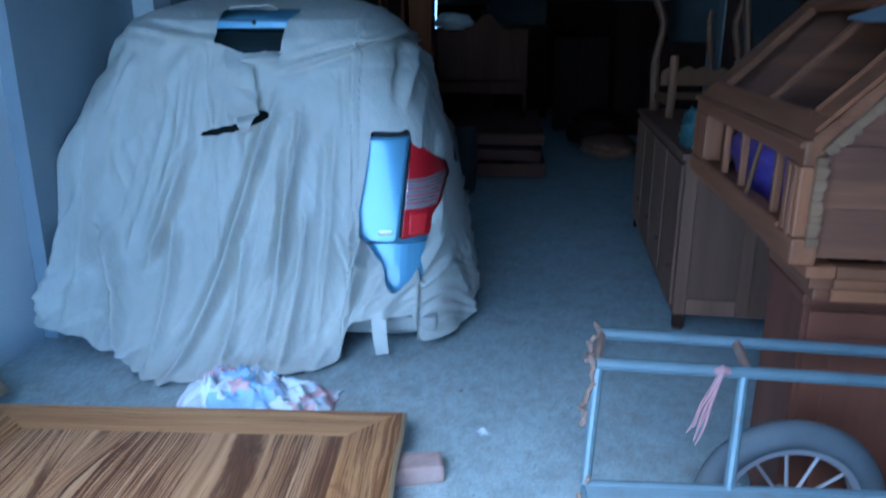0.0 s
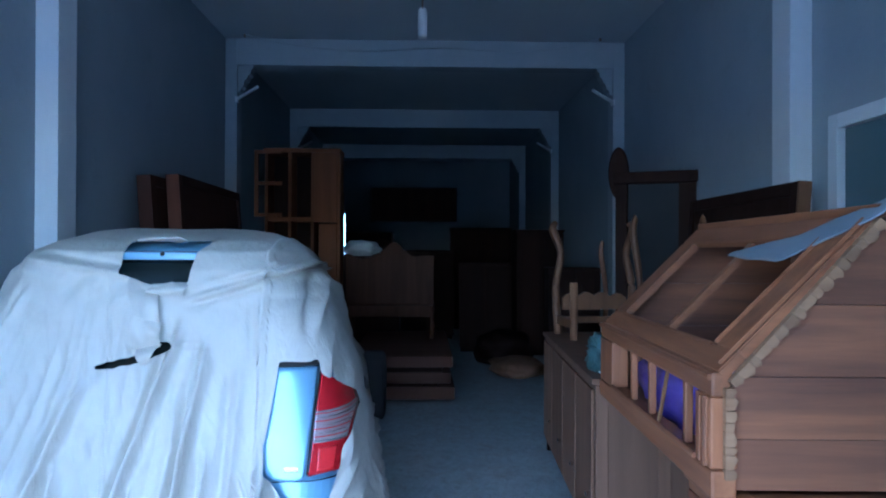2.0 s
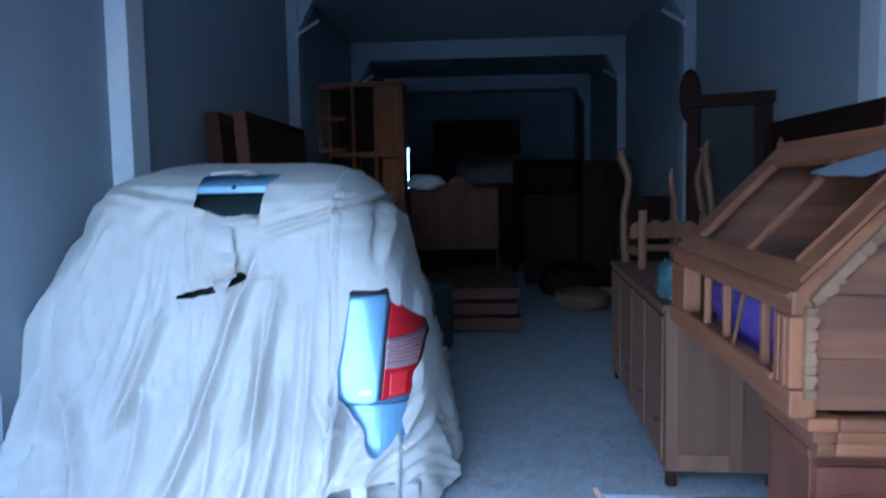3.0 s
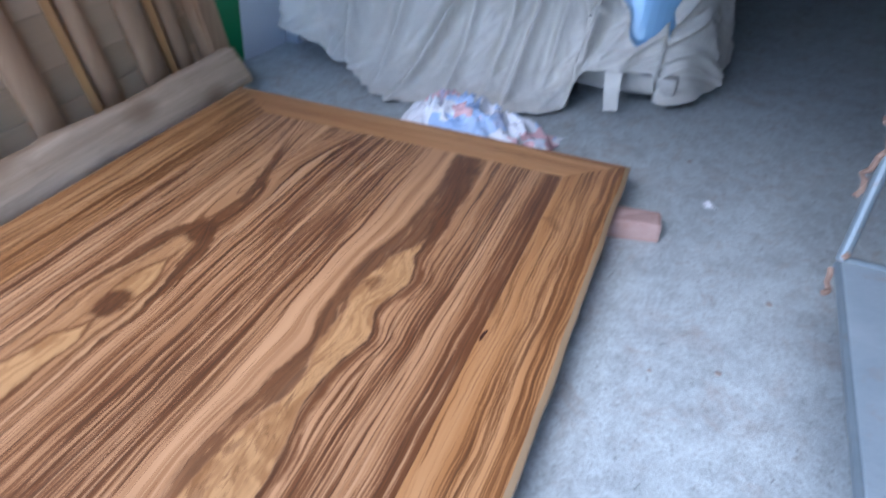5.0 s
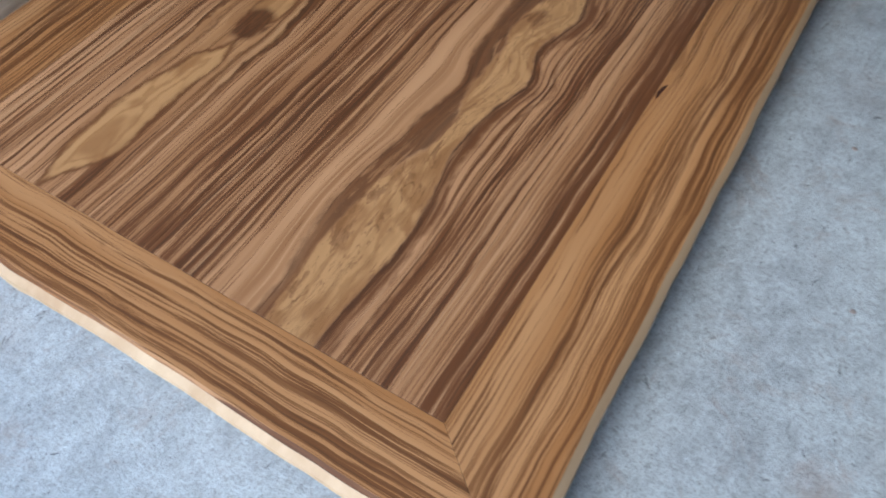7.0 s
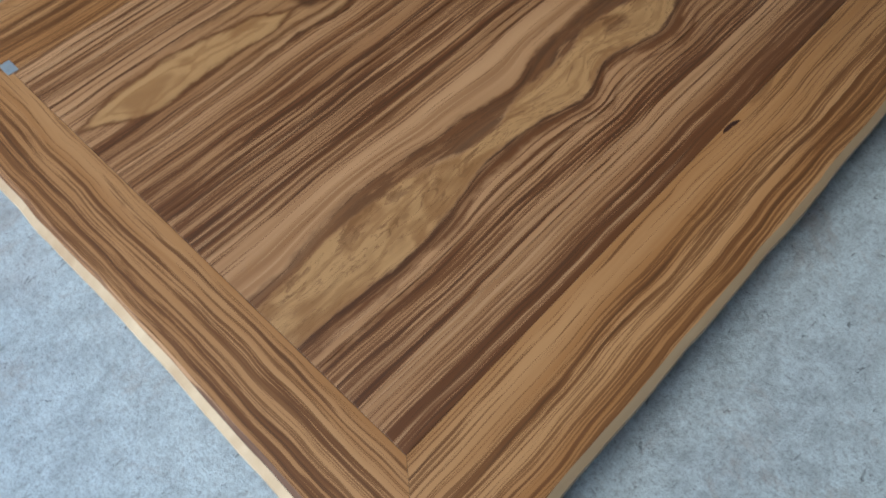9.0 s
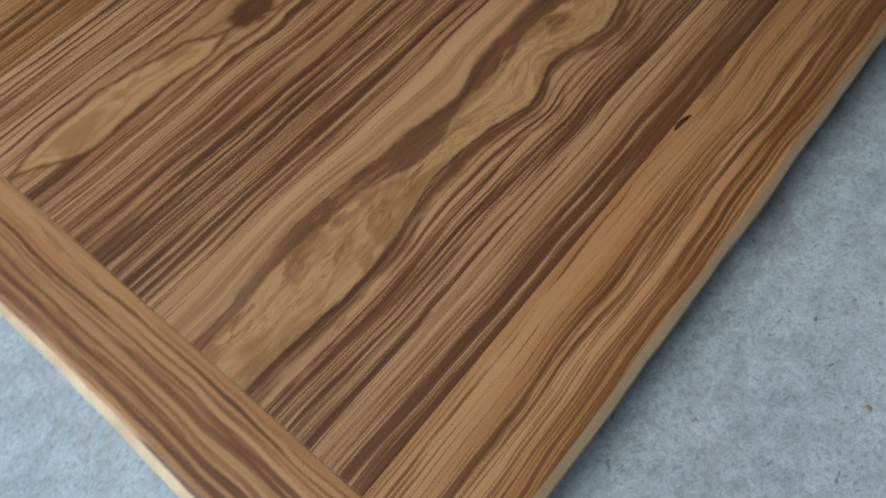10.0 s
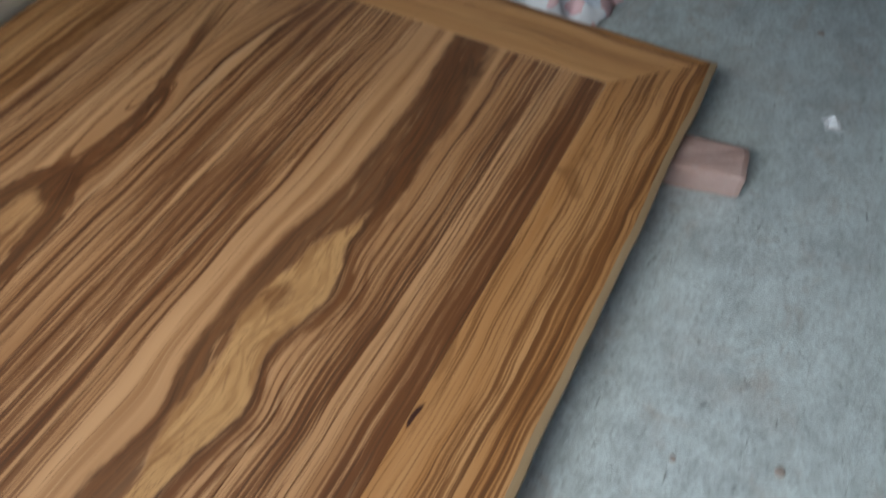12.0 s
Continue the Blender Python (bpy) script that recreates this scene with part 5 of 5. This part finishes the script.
def lump(name, size, at, mat, label, category, seed=0.0, turn=0.0, crumple=0.10):
    bm = bmesh.new()
    bmesh.ops.create_icosphere(bm, subdivisions=4, radius=1.0)
    for v in bm.verts:
        v.co *= 1 + 0.22 * noise.noise(v.co * 1.8 + Vector((seed, 0, 0))) + crumple * abs(noise.noise(v.co * 5 + Vector((seed, 3, 0)))) + 0.5 * (crumple - 0.10) * noise.noise(v.co * 3 + Vector((seed, 9, 0)))
        v.co = Vector((v.co.x * size[0], v.co.y * size[1], max(-0.85, v.co.z) * size[2] + 0.85 * size[2]))
    ob = link(name, bm, mat, smooth=True)
    ob.matrix_basis = pose(*at, 0, 0, turn)
    return tagged(ob, label, category)


lump("plastic_bag", (0.10, 0.40, 0.12), (1.31, 2.98, 0.94), PURPLE, "crumpled purple plastic bag inside the case", "bag", 1.0, 0.0, 0.4)
lump("plastic_bag", (0.07, 0.08, 0.04), (1.30, 2.52, 0.94), TEAL, "small crumpled teal bag inside the case", "bag", 4.0)
sh = bmesh.new()
bmesh.ops.create_grid(sh, x_segments=24, y_segments=20, size=0.5)
for v in sh.verts:
    f, y = v.co.x + 0.5, -0.05 + 0.70 * (v.co.y + 0.5)
    lo, up = np.interp(y, [-0.05, 0.25, 0.65], [0.38, 0.262, 0.27]), np.interp(y, [-0.05, 0.28, 0.65], [0.435, 0.335, 0.285])
    x = float(lo + (up - lo) * f)
    v.co = Vector((x, y, 1.212 + 1.0 * x + 0.006 + 0.004 * noise.noise(Vector((x * 7, y * 6, 0))) + 0.02 * (1 - f) * max(0.0, noise.noise(Vector((3.0, y * 4, 0))))))
bmesh.ops.solidify(sh, geom=sh.faces[:], thickness=0.006)
sheet = link("plastic_sheet", sh, GREY_SHEET, smooth=True)
sheet.matrix_basis = pose(1.127, 2.30, 0.010, 0, 0, -2.2)
tagged(sheet, "thin grey sheet laid on top of the display case", "sheet")


# ---- cupboards along the east side ----
def cupboard(m, w, d, h, mat, label, doors=2, group=""):
    """A low cupboard: x across its front (which looks to -y), y back, z up."""
    c = thing("cupboard", m, label, "cupboard", group)
    part("carcass", cuboid(0, w, 0.02, d, 0.06, h - 0.03, 0.004), mat, c)
    part("top", cuboid(-0.012, w + 0.012, 0.0, d + 0.01, h - 0.029, h, 0.006), mat, c)
    part("plinth", cuboid(0.02, w - 0.02, 0.04, d - 0.02, 0.0, 0.059), DARK_GLOOM_WOOD, c)
    n = doors
    for k in range(n):
        x0, x1 = w * k / n + 0.012, w * (k + 1) / n - 0.012
        dr = part("door", cuboid(x0, x1, 0.002, 0.019, 0.08, h - 0.05, 0.004), mat, c)
        part("raised_panel", cuboid(x0 + 0.06, x1 - 0.06, -0.006, 0.0018, 0.15, h - 0.12, 0.004), mat, dr)
    return c


# long dresser whose drawer front looks west, seen from its end
def dresser():
    c = thing("dresser", pose(1.235, 4.03, 0, 0, 0, -3.0), "long low grey-brown wooden dresser beside the aisle", "dresser")
    D, L, H = 0.55, 2.1, 0.90
    part("carcass", cuboid(0.0, D, 0.0, L, 0.08, H - 0.03, 0.004), GREY_WOOD, c)
    part("top", cuboid(-0.02, D, -0.015, L + 0.015, H - 0.029, H, 0.006), GREY_WOOD, c)
    for x0, y0 in ((0.01, 0.01), (0.01, L - 0.06), (D - 0.06, 0.01), (D - 0.06, L - 0.06)):
        part("leg", cuboid(x0, x0 + 0.05, y0, y0 + 0.05, 0.0, 0.079), DARK_GLOOM_WOOD, c)
    part("end_stile", cuboid(0.0, 0.06, -0.012, -0.001, 0.085, H - 0.035, 0.003), GREY_WOOD, c)
    part("end_stile", cuboid(0.30, 0.36, -0.012, -0.001, 0.085, H - 0.035, 0.003), GREY_WOOD, c)
    part("end_rail", cuboid(0.061, 0.299, -0.012, -0.001, 0.085, 0.17, 0.003), GREY_WOOD, c)
    for k in range(4):
        y0, y1 = 0.03 + 0.515 * k, 0.03 + 0.515 * (k + 1) - 0.03
        dr = part("door", cuboid(-0.016, -0.001, y0, y1, 0.12, H - 0.06, 0.004), GREY_WOOD, c)
        part("handle", lathe([(0.0, -0.04), (0.014, -0.036), (0.010, -0.017)], 12, "x"), CHROME, dr).matrix_basis = Matrix.Translation((0, y0 + 0.04, 0.32))
    return c


dresser()
cupboard(pose(1.20, 2.37, 0, 0, 0, -2), 0.72, 0.32, 0.799, RED_WOOD, "red-brown wooden cupboard under the display case", 2)
lump("plastic_bag", (0.060, 0.10, 0.095), (1.325, 4.20, 0.90), TEAL, "dusty teal plastic bag on the dresser", "bag", 7.0, 20.0, 0.75)
lump("rag", (0.05, 0.06, 0.035), (1.33, 4.18, 0.90), PAPER, "white rag on the dresser", "rag", 9.0)


def swoop(points, radius, mat, parent, name, taper=None, sides=8):
    """A smooth curved bar through a few points."""
    pts = [Vector(p) for p in points]
    out = []
    for i in range(len(pts) - 1):
        p0, p1, p2, p3 = pts[max(i - 1, 0)], pts[i], pts[i + 1], pts[min(i + 2, len(pts) - 1)]
        for k in range(8):
            t = k / 8
            out.append(0.5 * (2 * p1 + (p2 - p0) * t + (2 * p0 - 5 * p1 + 4 * p2 - p3) * t * t + (3 * p1 - p0 - 3 * p2 + p3) * t ** 3))
    out.append(pts[-1])
    tp = [np.interp(i / (len(out) - 1), np.linspace(0, 1, len(taper)), taper) for i in range(len(out))] if taper else None
    return part(name, tube(out, radius, sides, taper=tp), mat, parent, smooth=True)


def carved_frame(m, mat, label):
    """A bare carved chair frame: curled posts, wavy rail, seat frame and legs."""
    c = thing("chair_frame", m, label, "chair", "unfinished chair frames")
    for x in (0.0, 0.55):
        s = 1 if x == 0 else -1
        swoop([(x, 0, 0), (x - 0.02 * s, 0, 0.35), (x + 0.02 * s, 0.01, 0.6), (x - 0.035 * s, 0.03, 0.78), (x - 0.01 * s, 0.05, 0.84)], 0.034, mat, c, "post", [1.0, 0.9, 0.8, 0.95, 0.6])
        part("leg", tube([(x, -0.42, 0.0), (x, -0.42, 0.40)], 0.028), mat, c)
    o = [(0.03 + 0.49 * k / 24, 0.27 + 0.03 * abs(math.sin(k * math.pi / 6)) + 0.015 * math.sin(k * math.pi / 24)) for k in range(25)]
    part("carved_rail", prism(o + [(0.52, 0.18), (0.03, 0.18)], -0.015, 0.015), mat, c)
    part("lower_rail", cuboid(0.03, 0.52, -0.012, 0.012, 0.08, 0.13, 0.004), mat, c)
    for x in (0.0, 0.55):
        part("side_rail", cuboid(x - 0.02, x + 0.02, -0.40, -0.03, 0.08, 0.14, 0.004), mat, c)
    return c


carved_frame(pose(1.42, 6.0, 0.90, 0, 0, 4), PALE_WOOD, "unfinished pale carved chair frame standing on the dresser")
base = carved_frame(pose(1.95, 5.75, 0.0, 0, 0, -10), PALE_WOOD, "tall bare curved wooden chair frame near the wall")
base.scale = (0.8, 0.9, 2.1)
base2 = carved_frame(pose(1.95, 6.7, 0.0, 0, 0, 8), GREY_WOOD, "tall bare curved wooden chair frame near the wall")
base2.scale = (0.7, 0.9, 1.9)


def mirror_stand():
    c = thing("wardrobe_frame", pose(2.05, 6.75, 0, 0, 0, -24), "dark wooden wardrobe with darkened mirror and rounded crest", "wardrobe")
    part("side", cuboid(0.0, 0.10, 0, 0.45, 0, 2.10, 0.006), DARK_GLOOM_WOOD, c)
    part("side", cuboid(0.52, 0.66, 0, 0.45, 0, 2.10, 0.006), DARK_GLOOM_WOOD, c)
    part("head", cuboid(-0.02, 0.68, -0.02, 0.46, 2.101, 2.20, 0.008), DARK_GLOOM_WOOD, c)
    part("base", cuboid(0.101, 0.519, 0.0, 0.45, 0, 0.30, 0.006), DARK_GLOOM_WOOD, c)
    part("mirror_panel", cuboid(0.101, 0.519, 0.05, 0.06, 0.301, 2.10), DARKENED_MIRROR, c, "mirror with a dark reflection put into its colour")
    crest = lathe([(0.0, -0.02), (0.13, -0.02), (0.15, 0.0), (0.13, 0.02), (0.0, 0.02)], 28, "y")
    part("crest", crest, DARK_GLOOM_WOOD, c).matrix_basis = Matrix.Translation((0.02, 0.05, 2.20)) @ Matrix.Diagonal((0.6, 1.0, 1.5, 1.0))
    return c


mirror_stand()


def leaning_panel(m, w, h, t, mat, edge, label, group="panels leaning on walls"):
    """A framed panel: y along its width, z its height, x its thickness."""
    c = thing("bed_board", m, label, "panel", group)
    part("field", cuboid(-t * 0.3, t * 0.3, 0.08, w - 0.08, 0.08, h - 0.08), mat, c)
    for y0, y1, z0, z1 in ((0, 0.08, 0, h), (w - 0.08, w, 0, h), (0.0805, w - 0.0805, 0, 0.08), (0.0805, w - 0.0805, h - 0.08, h)):
        part("frame_bar", cuboid(-t / 2, t / 2, y0, y1, z0, z1, 0.005), mat, c)
    part("edge_strip", cuboid(-t / 2 - 0.002, t / 2 + 0.002, -0.022, -0.001, 0, h, 0.003), edge, c, "pale edge strip")
    return c


leaning_panel(pose(2.40, 4.55, 0, 0, 4.0, 0), 1.65, 1.92, 0.07, DARK_GLOOM_WOOD, PALE_WOOD, "dark wooden panel with a pale edge leaning on the wall")
leaning_panel(pose(-1.52, 5.97, 0, 0, -4.0, 0), 1.25, 2.08, 0.10, MAROON_WOOD, MAROON_WOOD, "dark red wooden bed panel leaning on the wall")
leaning_panel(pose(-1.42, 6.3, 0, 0, -4.0, 0), 1.9, 2.12, 0.10, MAROON_WOOD, RED_WOOD, "dark red wooden bed panel leaning on the wall")


# ---- deep in the hall ----
def glazed_cabinet():
    c = thing("display_cabinet", pose(-1.42, 8.95, 0), "tall orange-brown wooden display cabinet with open glass doors", "cabinet")
    W, H = 0.86, 2.70
    part("back", cuboid(0, W, 0.38, 0.40, 0, H), DARK_GLOOM_WOOD, c)
    for x0 in (0.0, 0.27, 0.53, W - 0.03):
        part("upright", cuboid(x0, x0 + 0.035, 0, 0.379, 0.1, H - 0.05, 0.004), ORANGE_WOOD, c)
    part("closed_door", cuboid(0.566, W - 0.031, -0.02, 0.02, 1.85, H - 0.05, 0.005), ORANGE_WOOD, c)
    part("lower_door", cuboid(0.62, W - 0.031, -0.02, 0.02, 0.1, 1.83, 0.005), ORANGE_WOOD, c)
    for z in (0.1, 0.8, 1.35, 1.86, H - 0.05):
        part("shelf", cuboid(0.036, 0.529, 0.0, 0.379, z, z + 0.05, 0.004), ORANGE_WOOD, c)
    part("top", cuboid(-0.01, W + 0.01, -0.03, 0.4, H - 0.049, H, 0.005), ORANGE_WOOD, c)
    dr = part("glass_door", cuboid(-0.05, -0.01, -0.30, -0.26, 1.9, H - 0.06), ORANGE_WOOD, c)
    for z in (1.9, 2.25, H - 0.1):
        part("glazing_bar", cuboid(-0.05, 0.25, -0.29, -0.26, z, z + 0.04), ORANGE_WOOD, dr)
    return c


glazed_cabinet()


def plank_stack():
    c = thing("plank_stack", pose(-0.30, 7.75, 0), "stack of thick brown wooden slabs on the floor", "planks")
    z = 0.0
    for k, (h, x0, x1) in enumerate(((0.045, 0.1, 0.25), (0.13, 0.0, 1.02), (0.03, 0.7, 0.85), (0.11, 0.0, 0.98), (0.05, 0.1, 0.9), (0.11, -0.02, 1.0))):
        if h < 0.06:
            part("spacer", cuboid(x0, x1, 0.05, 2.3, z, z + h, 0.004), DARK_GLOOM_WOOD, c)
        else:
            part("slab", cuboid(x0, x1, 0.02 * (k % 2), 2.4, z, z + h, 0.008), PLANK_WOOD, c)
        z += h
    return c


plank_stack()


def carved_bench():
    c = thing("bench", pose(-0.52, 9.3, 0.475), "carved wooden bench with tall shaped back, set on slabs", "bench")
    o = [(0.0, 0.42)]
    for k in range(31):
        f = k / 30
        z = 0.98 + 0.15 * math.exp(-((f - 0.56) / 0.17) ** 2) + 0.025 * math.cos(f * 4 * math.pi) + 0.012 * math.cos(f * 22)
        o.append((1.05 * f, z))
    o.append((1.05, 0.42))
    part("backrest", prism(o, -0.02, 0.02), BENCH_WOOD, c)
    part("seat", cuboid(-0.01, 1.06, 0.021, 0.55, 0.36, 0.42, 0.01), BENCH_WOOD, c)
    part("back_rail", cuboid(0.0, 1.05, -0.03, 0.02, 0.26, 0.40, 0.008), BENCH_WOOD, c)
    for x in (0.03, 1.02):
        for y in (0.0, 0.5):
            part("leg", tube([(x, y, 0.0), (x + 0.02, y, 0.15), (x, y, 0.36)], 0.04, 8, taper=[0.8, 0.7, 1.1]), BENCH_WOOD, c)
    return c


carved_bench()
lump("sack", (0.35, 0.45, 0.12), (1.55, 9.5, 0.0), GREY_WOOD, "flat slumped brown sack on the floor", "sack", 3.0)
lump("sack", (0.4, 0.5, 0.24), (1.5, 10.5, 0.0), DARK_GLOOM_WOOD, "dark slumped sack on the floor", "sack", 6.0)

# narrow gap of daylight at a shutter in the depth
gap_bm = cuboid(-0.664, -0.650, 10.4, 10.42, 1.48, 2.02)
structure("window_1", gap_bm, DAYLIGHT, "narrow bright gap of daylight", "window")
lump("plastic_wrap", (0.24, 0.12, 0.11), (-0.41, 10.2, 1.46), PAPER, "white plastic wrapping behind the bench", "plastic wrap", 2.0)
# panels and cupboards whose near-black wood carries the hall's darkness in its colour
structure("shutter_wall", cuboid(-1.05, -0.666, 10.40, 10.46, 0.0, 2.3), DARK_GLOOM_WOOD, "dark wooden shutter panel", "panel")
structure("shelf_wall", cuboid(-0.648, 0.1, 10.05, 10.46, 0.0, 1.455), DARK_GLOOM_WOOD, "dark wooden cabinet back", "panel")
structure("loft_panel", cuboid(-0.6, 1.05, 14.5, 14.6, 2.1, 2.75), DARK_GLOOM_WOOD, "dark wooden panel hung under the ceiling", "panel")
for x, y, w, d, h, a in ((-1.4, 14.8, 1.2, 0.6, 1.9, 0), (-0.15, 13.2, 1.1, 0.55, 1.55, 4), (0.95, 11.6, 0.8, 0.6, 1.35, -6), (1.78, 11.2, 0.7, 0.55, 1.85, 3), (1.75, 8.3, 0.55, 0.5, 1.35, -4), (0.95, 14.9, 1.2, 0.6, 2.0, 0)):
    cupboard(pose(x, y, 0, 0, 0, a), w, d, h, DARK_GLOOM_WOOD, "dark wooden cupboard standing deep in the hall", 2, "cupboards deep in the hall")


def pendant():
    c = thing("hanging_lamp", pose(0.387, 6.6, 0), "white lamp holder hanging from the ceiling on a rod", "lamp")
    part("rod", tube([(0, 0, 3.54), (0, 0, CEIL)], 0.008, 8), RUST, c)
    part("holder", lathe([(0.0, 3.30), (0.035, 3.30), (0.038, 3.33), (0.038, 3.50), (0.03, 3.54), (0.0, 3.545)], 20), LAMP_WHITE, c, smooth=True)
    part("ceiling_rose", lathe([(0.0, CEIL - 0.03), (0.05, CEIL - 0.028), (0.06, CEIL - 0.001), (0.0, CEIL - 0.001)], 20), LAMP_WHITE, c)
    return c


pendant()
for y in (8.67, 12.64):
    for s_, px in ((1, PIER_W), (-1, PIER_E)):
        c = thing("wall_lamp", pose(px, y + 0.05, 3.20), "short white tube lamp slanting out from the pillar", "lamp", "tube lamps on pillars")
        part("tube", tube([(0.0, -0.06, 0.0), (0.24 * s_, -0.06, 0.14)], 0.018, 10), LAMP_WHITE, c)
        part("socket", cuboid(-0.015, 0.015, -0.08, 0.0, -0.03, 0.03, 0.004), LAMP_WHITE, c)

# a loose cable strung under the ceiling before the first beam
wire = thing("cable", pose(0, 8.52, 0), "thin loose cable strung across under the ceiling", "cable")
sag = [(-1.55 + 3.9 * f, 0.02 * math.sin(9 * f), CEIL - 0.004 - 0.15 * (1 - (2 * f - 1) ** 4) + 0.02 * math.sin(14 * f) * (1 - (2 * f - 1) ** 2)) for f in (i / 40 for i in range(41))]
part("wire", tube(sag, 0.007, 6), DIM_PAINT, wire)
part("hook", tube([(-1.55, 0, CEIL), (-1.55, 0, CEIL - 0.03)], 0.012, 8), RUST, wire)
part("hook", tube([(2.35, 0, CEIL), (2.35, 0, CEIL - 0.03)], 0.012, 8), RUST, wire)
